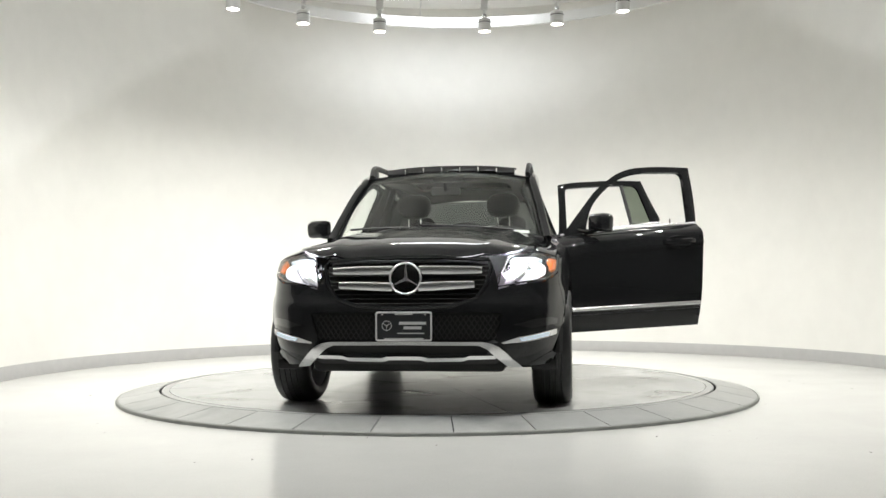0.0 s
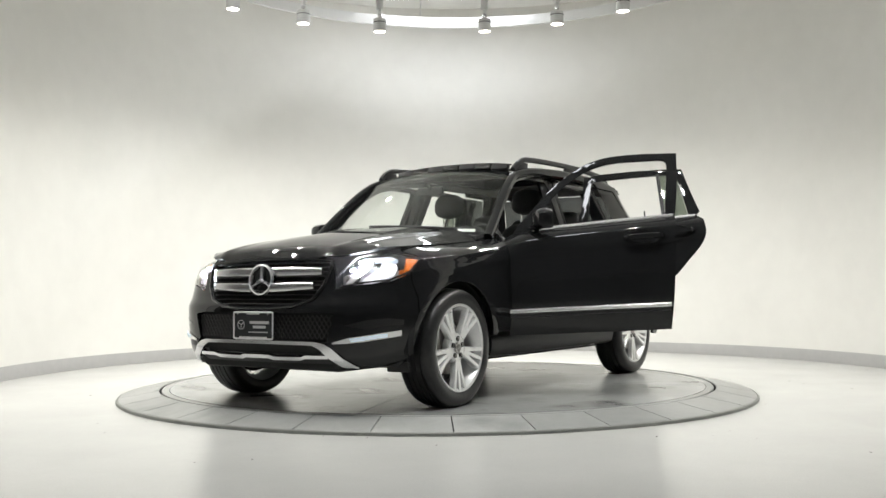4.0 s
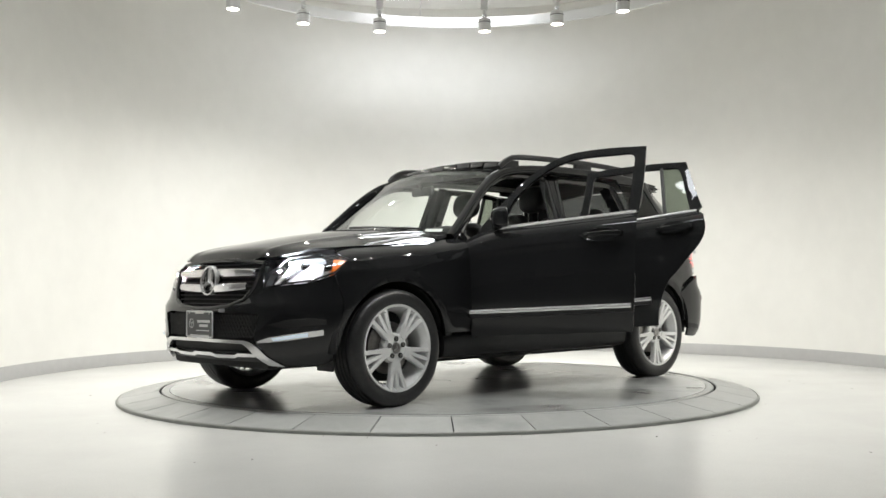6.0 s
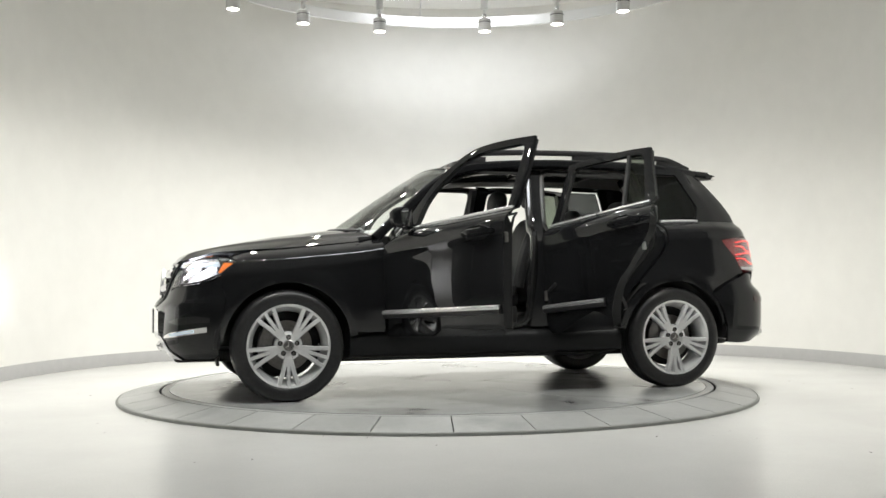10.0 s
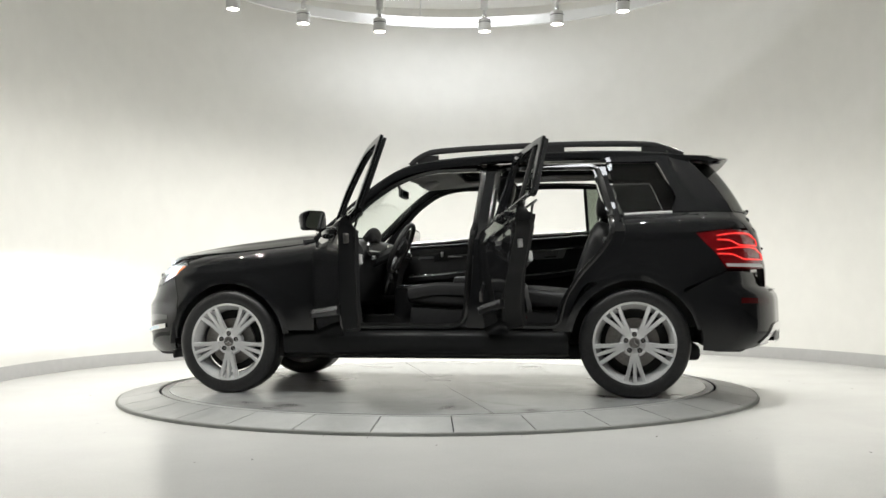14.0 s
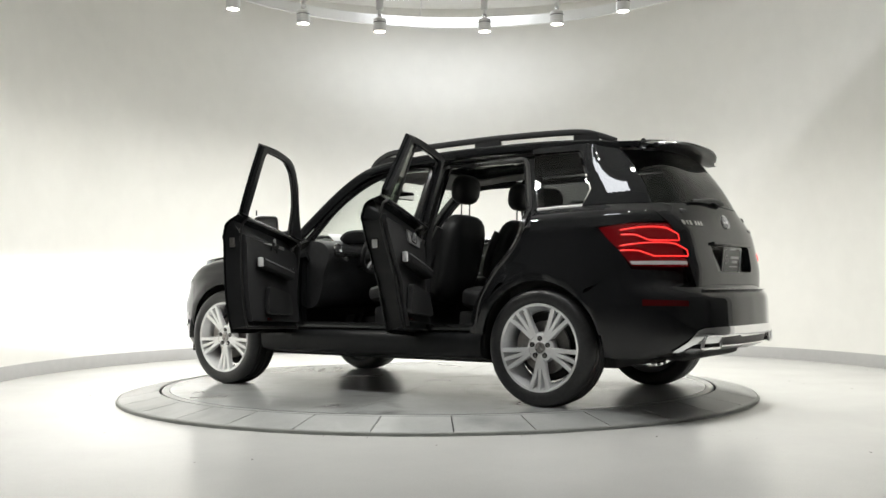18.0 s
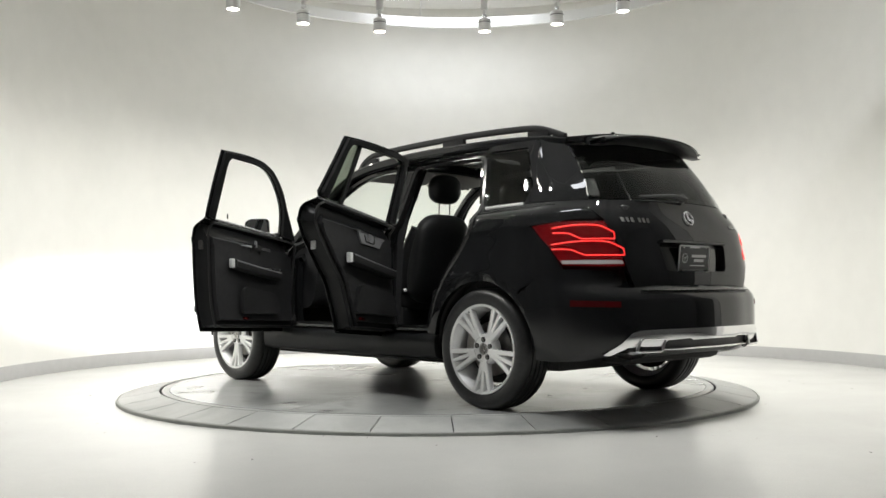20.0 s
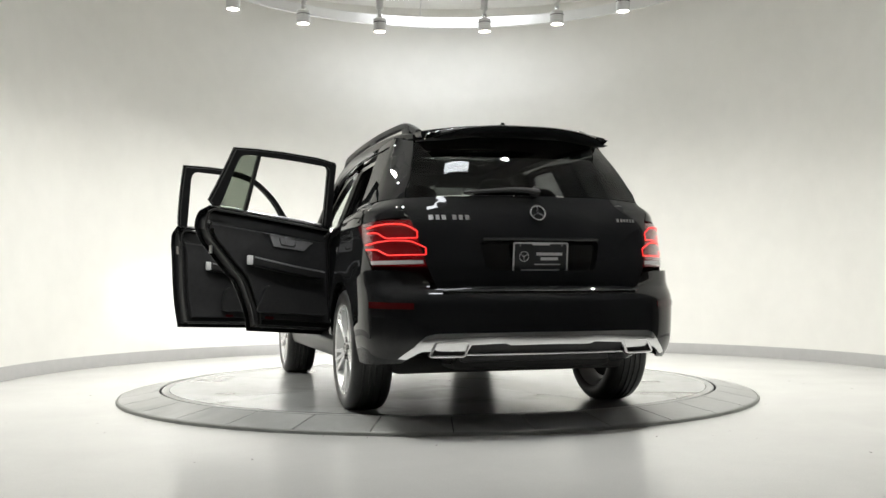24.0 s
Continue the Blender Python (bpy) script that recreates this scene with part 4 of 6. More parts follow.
def build_door(car, name, lower, frame, window, hinge_at, turn, front):
    """One door of the driver's side: built shut, then swung open on its hinges."""
    skin_ob = part(name, skin(lower, flank, 0.006, (0.06, 0.018), edge=0.0015), "paint", car, "black car door, standing open" if turn else "black car door, shut")
    part("window_frame", skin(frame, flank, 0.02, 0.05, gap=0.002, edge=0.002), "paint", skin_ob, "gloss black window frame")
    body = shrink(lower, 0.03)
    part("door_shell", skin(body, flank, 0.095, 0.08, lift=-0.006, gap=0, edge=0.0), "jamb", skin_ob)
    inner_frame = shrink(frame, 0.010)
    part("frame_lining", skin(inner_frame, flank, 0.024, 0.06, lift=-0.0205, gap=0, edge=0.002), "jamb", skin_ob)
    trim = shrink(lower, 0.06)
    part("door_lining", skin(trim, flank, 0.035, 0.08, lift=-0.099, gap=0, edge=0.008), "soft", skin_ob, "soft black door lining")
    seal = [flank(p.x, p.y) + Vector((0, -0.104, 0)) for p in shrink(lower, 0.035)]
    part("door_seal", sweep(seal, oval(0.008, 0.008, 6), closed=True, up=(0, 1, 0)), "seal", skin_ob)
    x0, x1 = (0.56, -0.355) if front else (-0.385, -1.262)
    part("belt_trim", sweep([flank(x, belt(x)) + Vector((0, 0.003, 0)) for x in np.linspace(x0, x1, 10)], oval(0.008, 0.011, 8)), "emblem", skin_ob, "chrome belt strip")
    sx0, sx1 = (0.735, -0.305) if front else (-0.325, -0.905)
    path = [flank(x, 0.546 + 0.004 * (0.75 - x) if front else 0.570 - 0.02 * (x + 0.33)) + Vector((0, 0.008, 0)) for x in np.linspace(sx0, sx1, 10)]
    part("side_moulding", sweep(path, [(-0.012, -0.03), (0.010, -0.026), (0.012, 0.0), (0.008, 0.022), (-0.012, 0.025)]), "plastic", skin_ob, "black side moulding")
    part("chrome_strip", sweep([p + Vector((0, 0.012, 0.010)) for p in path], oval(0.005, 0.013, 8)), "emblem", skin_ob, "chrome strip on the side moulding")
    # outer handle with its bowl
    hx, hz = (-0.15, 1.0) if front else (-1.11, 1.07)
    bowl = [flank(hx + 0.105 * math.cos(a), hz + 0.042 * math.sin(a)) for a in np.linspace(0, 2 * math.pi, 20, endpoint=False)]
    part("handle_bowl", sweep([p + Vector((0, 0.001, 0)) for p in bowl], oval(0.006, 0.006, 6), closed=True, up=(0, 1, 0)), "paint", skin_ob)
    grip = spline([flank(hx + 0.115, hz) + Vector((0, 0.006, 0)), flank(hx + 0.07, hz + 0.004) + Vector((0, 0.042, 0)), flank(hx - 0.02, hz + 0.008) + Vector((0, 0.046, 0)),
                   flank(hx - 0.10, hz + 0.008) + Vector((0, 0.036, 0)), flank(hx - 0.125, hz + 0.004) + Vector((0, 0.004, 0))], 4)
    part("door_handle", sweep(grip, oval(0.012, 0.018, 8, 0.8)), "paint", skin_ob, "black door handle")
    # lining details: armrest, pull, release lever, speaker, light
    ax0, ax1 = (0.46, -0.12) if front else (-0.46, -0.985)
    arm = spline([flank(ax0, 0.79) + Vector((0, -0.155, 0)), flank((ax0 + ax1) / 2, 0.81) + Vector((0, -0.17, 0)), flank(ax1, 0.845) + Vector((0, -0.155, 0))], 6)
    part("armrest", sweep(arm, oval(0.04, 0.032, 10, 0.7)), "leather", skin_ob, "black leather armrest")
    part("armrest_trim", sweep([p + Vector((0, -0.038, 0.018)) for p in arm], oval(0.003, 0.004, 6)), "trim_silver", skin_ob, "thin metal strip")
    part("armrest_cap", block(0.035, 0.03, 0.06, 0.006, Matrix.Translation(arm[-1] + Vector((-0.02, -0.012, -0.03)))), "white_label", skin_ob, "pale end cap")
    rx = ax0 - 0.26
    poly = [Vector(p) for p in ((rx + 0.12, 0.952), (rx + 0.19, 1.038), (rx - 0.19, 1.063), (rx - 0.11, 0.962))]
    part("release_panel", skin(poly, flank, 0.012, 0.1, lift=-0.133, gap=0), "trim_silver", skin_ob, "metal release lever panel")
    poly = rounded([(rx + 0.05, 0.965), (rx + 0.055, 1.022), (rx - 0.07, 1.03), (rx - 0.06, 0.97)], 0.015)
    part("release_cup", skin(poly, flank, 0.006, 0.1, lift=-0.142, gap=0), "dark", skin_ob)
    part("release_lever", block(0.02, 0.016, 0.045, 0.005, Matrix.Translation(flank(rx - 0.02, 0.975) + Vector((0, -0.152, 0)))), "trim_silver", skin_ob)
    px0 = (ax0 + ax1) / 2
    poly = rounded([(px0 + 0.30, 0.50), (px0 + 0.26, 0.66), (px0 - 0.16, 0.70), (px0 - 0.20, 0.50)], 0.05)
    part("door_pocket", skin(poly, flank, 0.04, 0.1, lift=-0.133, gap=0, edge=0.012), "plastic", skin_ob)
    part("courtesy_light", block(0.06, 0.01, 0.018, 0.003, Matrix.Translation(flank(px0 - 0.12, 0.475) + Vector((0, -0.14, 0)))), "red_dark", skin_ob, "red courtesy reflector")
    lx = -0.33 if front else -1.245
    part("door_latch", block(0.024, 0.035, 0.06, 0.006, Matrix.Translation(flank(lx, 0.93 if front else 0.99) + Vector((0.004, -0.052, 0)))), "iron", skin_ob, "bare metal latch")
    part("lock_label", block(0.012, 0.03, 0.05, 0.002, Matrix.Translation(flank(lx, 0.80 if front else 0.88) + Vector((0.02, -0.05, 0)))), "white_label", skin_ob, "small pale sticker")
    part("lock_pin", moved(lathe([(0.0, 0), (0.005, 0), (0.005, 0.03), (0.003, 0.034), (0.0, 0.034)], 8, False, "z"), Matrix.Translation(flank(-0.18 if front else -0.82, belt(0)) + Vector((0, -0.06, 0.02)))), "plastic", skin_ob)
    if not front:
        bar = [flank(-1.035, belt(-1.035)) + Vector((0, -0.012, 0)), flank(-1.02, 1.512) + Vector((0, -0.012, 0))]
        part("window_bar", sweep(bar, oval(0.014, 0.014, 8, 0.7), up=(0, 1, 0)), "plastic", skin_ob)
        pane = [Vector(p) for p in ((-1.035, belt(-1.035)), (-1.02, 1.512), (-1.152, 1.506), (-1.215, belt(-1.215)))]
        g = part("fixed_pane", skin(pane, flank, 0.004, 0.1, lift=-0.014, gap=0), "side_glass", skin_ob, "tinted fixed side pane")
        g.visible_shadow = False
    else:
        # mirror on its foot, and the window switches
        foot = spline([flank(0.56, 1.105) + Vector((0, -0.005, 0)), flank(0.54, 1.095) + Vector((0, 0.05, 0.0)), flank(0.51, 1.10) + Vector((0, 0.10, 0.0))], 4)
        part("mirror_foot", sweep(foot, oval(0.03, 0.018, 8), up=(0, 0, 1)), "paint", skin_ob)
        mc = Vector((0.48, 0.930, 1.152))
        prof = rounded([(-0.085, -0.058), (0.085, -0.064), (0.096, 0.045), (0.05, 0.068), (-0.08, 0.064)], 0.028, 4)
        bm = bmesh.new()
        rings = []
        for dx, k in ((-0.03, 0.96), (-0.022, 1.0), (0.012, 1.0), (0.038, 0.92), (0.060, 0.72), (0.070, 0.35)):
            rings.append([bm.verts.new((dx, p.x * k, p.y * k)) for p in prof])
        for r, s in zip(rings, rings[1:]):
            for j in range(len(prof)):
                bm.faces.new([r[j], r[(j + 1) % len(prof)], s[(j + 1) % len(prof)], s[j]])
        bm.faces.new(rings[0])
        bm.faces.new(rings[-1])
        mm = Matrix.Translation(mc) @ pose(0, 0, 0, 0, 0, 22)
        part("mirror_shell", moved(bm, mm), "paint", skin_ob, "black door mirror shell")
        bm = slab([(p.x * 0.84, p.y * 0.84) for p in prof], 0.0, 0.004)
        bm = moved(bm, mm @ Matrix.Translation((-0.034, 0, 0)) @ Matrix(((0, 0, 1, 0), (1, 0, 0, 0), (0, 1, 0, 0), (0, 0, 0, 1))))
        part("mirror_glass", bm, "mirror", skin_ob, "silvered mirror glass", smooth=False)
        part("mirror_signal", sweep([mm @ Vector((0.054 - 4 * max(t - 0.02, 0) ** 2, t, 0.01 * t)) for t in np.linspace(-0.05, 0.082, 7)], oval(0.006, 0.006, 6)), "gloss", skin_ob, "slim dark side signal")
        for i in range(4):
            part("window_switch", block(0.03, 0.02, 0.012, 0.003, Matrix.Translation(arm[2] + Vector((-0.06 * i + 0.05, -0.03, 0.028)))), "satin", skin_ob, "silver window switch")
    if turn:
        skin_ob.matrix_basis = hinge(hinge_at[0], hinge_at[1], turn, hinge_at[2], hinge_at[3])
    else:
        # the shut doors sit on the other side: mirror the meshes
        for ob in (skin_ob, *skin_ob.children_recursive):
            ob.data.transform(Matrix.Diagonal((1, -1, 1, 1)))
            ob.data.flip_normals()
    return skin_ob


def build_wheel(car, x, side):
    """A tyre on a five-arm alloy wheel, each arm of three bars."""
    wheel = part("wheel", lathe([(0.245, -0.09), (0.262, -0.105), (0.268, -0.10), (0.258, -0.085), (0.235, -0.05), (0.225, 0.02), (0.235, 0.07), (0.258, 0.093), (0.268, 0.103), (0.264, 0.112), (0.250, 0.106), (0.240, 0.085),
                               (0.226, 0.06), (0.215, 0.02), (0.224, -0.05)], 56), "rim", car, "silver alloy wheel")
    tyre = [(0.255, -0.098), (0.27, -0.112), (0.30, -0.119), (0.328, -0.115), (0.346, -0.100), (0.354, -0.08), (0.356, -0.055), (0.350, -0.053), (0.350, -0.045), (0.357, -0.043), (0.3585, -0.018), (0.352, -0.016),
            (0.352, -0.008), (0.359, -0.006), (0.359, 0.014), (0.352, 0.016), (0.352, 0.024), (0.3585, 0.026), (0.357, 0.050), (0.350, 0.052), (0.350, 0.060), (0.356, 0.062), (0.354, 0.083), (0.346, 0.102), (0.332, 0.114),
            (0.315, 0.119), (0.300, 0.120), (0.285, 0.117), (0.272, 0.112), (0.262, 0.104), (0.25, 0.09)]
    part("tyre", lathe(tyre, 72), "rubber", wheel, "black tyre with grooved tread")
    # arms
    for k in range(5):
        base = 270 + 72 * k
        for off, wide in ((-13.5, 0.0135), (0, 0.0125), (13.5, 0.0135)):
            a = radians(base + off)
            b = radians(base + off * 0.62)
            p0 = Vector((0.075 * math.cos(b), 0.078, 0.075 * math.sin(b)))
            p1 = Vector((0.16 * math.cos(radians(base + off * 0.86)), 0.086, 0.16 * math.sin(radians(base + off * 0.86))))
            p2 = Vector((0.256 * math.cos(a), 0.096, 0.256 * math.sin(a)))
            path = spline([p0, p1, p2], 3)
            sc = [1.35 - 0.35 * min(i / 3, 1) + 0.1 * i / 6 for i in range(len(path))]
            part("spoke", sweep(path, [(-wide, -0.02), (wide, -0.02), (wide, 0.004), (wide * 0.72, 0.012), (-wide * 0.72, 0.012), (-wide, 0.004)], up=(0, 1, 0), scale=sc), "rim", wheel, crease=25)
    part("hub", lathe([(0.0, 0.088), (0.034, 0.090), (0.040, 0.086), (0.072, 0.091), (0.088, 0.084), (0.094, 0.07), (0.094, 0.04), (0.0, 0.04)], 40, False), "rim", wheel)
    part("centre_cap", lathe([(0.0, 0.099), (0.024, 0.098), (0.032, 0.094), (0.034, 0.088), (0.0, 0.088)], 24, False), "iron", wheel, "grey centre cap")
    cap = [lathe([(0.026, 0.0985), (0.029, 0.0985), (0.029, 0.0965), (0.026, 0.0965)], 24)]
    for k in range(3):
        a = radians(90 + 120 * k)
        cap.append(sweep([Vector((0, 0.099, 0)), Vector((0.026 * math.cos(a), 0.0985, 0.026 * math.sin(a)))], [(-0.003, -0.001), (0.003, -0.001), (0, 0.001)], up=(0, 1, 0), scale=[1.4, 0.5]))
    part("cap_emblem", merge(*cap), "chrome", wheel)
    for k in range(5):
        a = radians(90 + 72 * k + 144)
        m = Matrix.Translation((0.056 * math.cos(a), 0.0, 0.056 * math.sin(a)))
        part("wheel_bolt", moved(lathe([(0.0, 0.097), (0.0065, 0.097), (0.0085, 0.092), (0.0085, 0.082), (0.0, 0.082)], 6, False), m), "iron", wheel)
        part("bolt_well", moved(lathe([(0.0095, 0.0905), (0.0150, 0.0945), (0.0150, 0.088), (0.0095, 0.086)], 16), m), "dark", wheel)
    part("brake_disc", lathe([(0.06, 0.0), (0.16, 0.0), (0.16, 0.02), (0.06, 0.02)], 40), "iron", wheel, "bare iron brake disc")
    part("brake_shield", lathe([(0.0, -0.03), (0.205, -0.03), (0.205, -0.02), (0.0, -0.02)], 32, False), "dark", wheel)
    part("brake_caliper", lathe([(0.10, -0.02), (0.185, -0.02), (0.185, 0.045), (0.15, 0.05), (0.10, 0.04)], 8, True, "y", (radians(-20), radians(40))), "iron", wheel)
    part("valve", lathe([(0.0, 0.10), (0.004, 0.10), (0.004, 0.12), (0.0, 0.12)], 6, False), "dark", wheel).location = (0.10, -0.01, 0.215)
    turn = 0 if side > 0 else 180
    wheel.matrix_basis = pose(x, side * TRACK, HUB_Z, 0, 0, turn)
    return wheel


def keyhole(outer, hole, slit):
    """One outline for a sheet with a hole: a hair-fine slit joins the two. slit: index of the outer and of the hole point that it joins."""
    i, j = slit
    o = outer[i:] + outer[:i]
    h = hole[j:] + hole[:j]
    area = lambda p: sum(p[k - 1].x * p[k].y - p[k].x * p[k - 1].y for k in range(len(p)))
    if area(o) * area(h) > 0:
        h = [h[0]] + h[:0:-1]
    d = Vector((0.0006, 0))
    return o + [o[0] + d] + [h[0] + d] + h[1:] + [h[0] - d]


def star(r, depth):
    """A ring with three tapered arms, flat in x and z, facing +y."""
    bms = [lathe([(r, 0.0), (r * 0.985, depth * 0.8), (r * 0.93, depth), (r * 0.875, depth * 0.8), (r * 0.86, 0.0)], 48)]
    for k in range(3):
        a = radians(90 + 120 * k)
        tip = Vector((r * 0.9 * math.cos(a), 0, r * 0.9 * math.sin(a)))
        side = Vector((-math.sin(a), 0, math.cos(a)))
        bm = bmesh.new()
        c = [bm.verts.new(v) for v in (side * r * 0.10, -side * r * 0.10, tip - side * r * 0.025, tip + side * r * 0.025)]
        t = [bm.verts.new(v + Vector((0, depth, 0))) for v in (Vector((0, 0, 0)), tip)]
        for f in ((c[0], c[3], t[1], t[0]), (c[1], t[0], t[1], c[2]), (c[2], t[1], c[3]), (c[0], t[0], c[1]), (c[0], c[1], c[2], c[3])):
            bm.faces.new(f)
        bms.append(bm)
    return merge(*bms)


def number_plate(car, m, name):
    """Plate with a chrome frame; its print is shown as plain bars."""
    p = part(name, moved(slab(rounded([(-0.158, -0.08), (0.158, -0.08), (0.158, 0.08), (-0.158, 0.08)], 0.012), 0.0, 0.008, 0.002), m), "plate", car, "dealer plate in a chrome frame")
    ring = [m @ Vector((q.x, q.y, 0.009)) for q in rounded([(-0.154, -0.077), (0.154, -0.077), (0.154, 0.077), (-0.154, 0.077)], 0.012)]
    up = m.to_3x3() @ Vector((0, 0, 1))
    part("plate_frame", sweep(ring, oval(0.005, 0.004, 6), closed=True, up=up), "plate_print", p, "silver plate frame")
    for x, y, w, h in ((0.0, 0.068, 0.10, 0.008), (0.0, -0.068, 0.22, 0.008), (0.05, 0.018, 0.15, 0.016), (0.05, -0.008, 0.10, 0.016), (0.04, -0.038, 0.15, 0.006)):
        part("print_bar", moved(slab([(x - w / 2, y - h / 2), (x + w / 2, y - h / 2), (x + w / 2, y + h / 2), (x - w / 2, y + h / 2)], 0.009, 0.0105), m), "plate_print", p)
    for sx in (-1, 1):
        part("frame_screw", moved(lathe([(0.0, 0.014), (0.005, 0.013), (0.005, 0.009), (0.0, 0.009)], 8, False, "z"), m @ Matrix.Translation((sx * 0.12, 0.066, 0))), "chrome", p)
    badge = star(0.028, 0.002)
    part("plate_emblem", moved(badge, m @ Matrix.Translation((-0.095, 0.004, 0.009)) @ pose(0, 0, 0, 90, 0, 0)), "plate_print", p)
    return p


def build_nose(car):
    # bumper skin, open at the top for the grille and at the bottom for the air intake
    side = at_x(nose, (1.765, 0.655), (1.79, 0.74), (1.80, 0.798))
    under = at_x(nose, (1.86, 0.775), (1.93, 0.748)) + at_y(nose, (0.60, 0.728), (0.52, 0.705))
    mouth = at_y(nose, (0.50, 0.80), (0.485, 0.83), (0.455, 0.72), (0.40, 0.645), (0.28, 0.607), (0.12, 0.595), (0.0, 0.593))
    low = at_x(nose, *[(p.x, p.y) for p in arch(AXLE, -8, 24, n=4)])
    base = at_y(nose, (0.0, 0.570), (0.30, 0.572), (0.44, 0.575), (0.545, 0.562), (0.50, 0.42), (0.56, 0.36), (0.62, 0.275)) + at_x(nose, (1.95, 0.268), (1.84, 0.272))
    half = base + low + side + under + mouth
    poly = half[:-1] + [mouth[-1]] + [Vector((-p.x, p.y)) for p in reversed(half[1:-1])]
    part("front_bumper", skin(poly, nose, 0.02, (0.04, 0.025), gap=0.002), "paint", car, "black front bumper")

    # grille: dark back, dark lamellae, four bright bars, emblem
    g = at_y(nose, (0.0, 0.592), (0.12, 0.594), (0.28, 0.606), (0.40, 0.644), (0.455, 0.72), (0.486, 0.83), (0.46, 0.878), (0.2, 0.895), (0.0, 0.898))
    g = g[:-1] + [g[-1]] + [Vector((-p.x, p.y)) for p in reversed(g[1:-1])]
    grille = part("grille", skin(g, nose, 0.02, 0.06, lift=-0.045, gap=0), "dark", car, "black radiator grille with bright bars")
    rim_pts = [nose(p.x, p.y) + Vector((0.0, 0, 0)) for p in shrink(g, 0.008)]
    part("grille_surround", sweep(rim_pts, oval(0.012, 0.012, 8), closed=True, up=(1, 0, 0)), "paint", grille)
    for z in np.linspace(0.625, 0.86, 10):
        w = 0.36 + 0.13 * min((z - 0.60) / 0.14, 1) - 0.03
        us = np.linspace(-seek(nose, 1, w, z), seek(nose, 1, w, z), 11)
        part("lamella", sweep([nose(u, z) + Vector((-0.022, 0, 0)) for u in us], oval(0.010, 0.004, 6)), "plastic", grille)
    for z, w0, w1 in ((0.812, 0.425, 0.405), (0.717, 0.385, 0.395)):
        for sg in (1, -1):
            u1, u0 = seek(nose, 1, w0, z), seek(nose, 1, 0.075, z)
            dz = 0.010 if z < 0.75 else -0.002
            us = np.linspace(u0, u1, 8)
            path = [nose(sg * u, z + dz * i / 7 * 1.2) + Vector((0.004, 0, 0)) for i, u in enumerate(us)]
            sec = [(-0.012, -0.026), (0.008, -0.022), (0.014, -0.004), (0.011, 0.018), (0.002, 0.026), (-0.012, 0.026)]
            if sg < 0:
                sec = [(-a, b) for a, b in sec]
            part("grille_bar", sweep(path, sec, scale=[1.0, 1.0, 1.0, 0.98, 0.95, 0.9, 0.85, 0.72]), "satin", grille, "satin silver grille bar", crease=40)
    c = Vector((2.122, 0.0, 0.765))
    back = moved(lathe([(0.0, -0.01), (0.085, -0.012), (0.088, -0.03), (0.0, -0.03)], 36, False), Matrix.Translation(c) @ pose(0, 0, 0, 6, 0, -90))
    part("emblem_disc", back, "gloss", grille)
    part("emblem", moved(star(0.094, 0.02), Matrix.Translation(c) @ pose(0, 0, 0, 6, 0, -90)), "emblem", grille, "chrome ring emblem with three arms")

    # lower intake: dark back and a lattice on both sides of the plate
    m_in = at_y(nose, (0.0, 0.572), (0.44, 0.577), (0.548, 0.564), (0.503, 0.42), (0.45, 0.40), (0.0, 0.395))
    m_in = m_in[:-1] + [m_in[-1]] + [Vector((-p.x, p.y)) for p in reversed(m_in[1:-1])]
    intake = part("air_intake", skin(m_in, nose, 0.02, 0.08, lift=-0.05, gap=0), "dark", car, "black mesh air intake")
    bars = []
    for sg in (1, -1):
        for i in range(-3, 17):
            y0 = 0.10 + 0.03 * i
            for lean in (1, -1):
                pts = []
                for t in np.linspace(0, 1, 7):
                    y, z = y0 + (0.09 * t if lean > 0 else 0.09 * (1 - t)), 0.425 + 0.135 * t
                    if 0.10 < y < 0.50 + 0.04 * t:
                        pts.append(nose(sg * seek(nose, 1, y, z), z) + Vector((-0.018, 0, 0)))
                if len(pts) > 1:
                    bars.append(sweep(pts, oval(0.0035, 0.0035, 5), up=(1, 0, 0)))
    tagged(part("intake_mesh", merge(*bars), "plastic", intake, "diamond mesh of black plastic"), kind="stuff")
    part("intake_floor", skin(at_y(nose, (-0.47, 0.405), (0.47, 0.405), (0.46, 0.335), (-0.46, 0.335)), nose, 0.02, 0.1, lift=-0.03, gap=0), "dark", car)
    number_plate(car, Matrix.Translation((2.187, 0, 0.500)) @ Matrix(((0, 0, 1, 0), (1, 0, 0, 0), (0, 1, 0, 0), (0, 0, 0, 1))) , "front_plate")

    # bright skid bar: an upper bow with splayed ends, and a lower lip
    def mirrored(half):
        return half + [Vector((-p.x, p.y)) for p in reversed(half) if abs(p.x) > 1e-4]
    bow = at_y(nose, (0.0, 0.396), (0.41, 0.393), (0.455, 0.372), (0.50, 0.330), (0.565, 0.275), (0.645, 0.268), (0.59, 0.320), (0.525, 0.382), (0.48, 0.404), (0.43, 0.413), (0.0, 0.416))
    part("skid_bow", skin(mirrored(bow), nose, 0.03, 0.05, lift=0.014, gap=0, edge=0.005), "satin", car, "satin chrome skid bow", crease=60)
    lip = at_y(nose, (0.0, 0.314), (0.09, 0.314), (0.12, 0.305), (0.32, 0.307), (0.35, 0.317), (0.50, 0.319), (0.505, 0.337), (0.36, 0.337), (0.33, 0.327), (0.13, 0.325), (0.10, 0.334), (0.0, 0.334))
    part("skid_lip", skin(mirrored(lip), nose, 0.03, 0.05, lift=0.010, gap=0, edge=0.004), "satin", car, "satin chrome skid lip", crease=60)
    lip = at_y(nose, (-0.56, 0.31), (0.56, 0.31), (0.50, 0.272), (-0.50, 0.272))
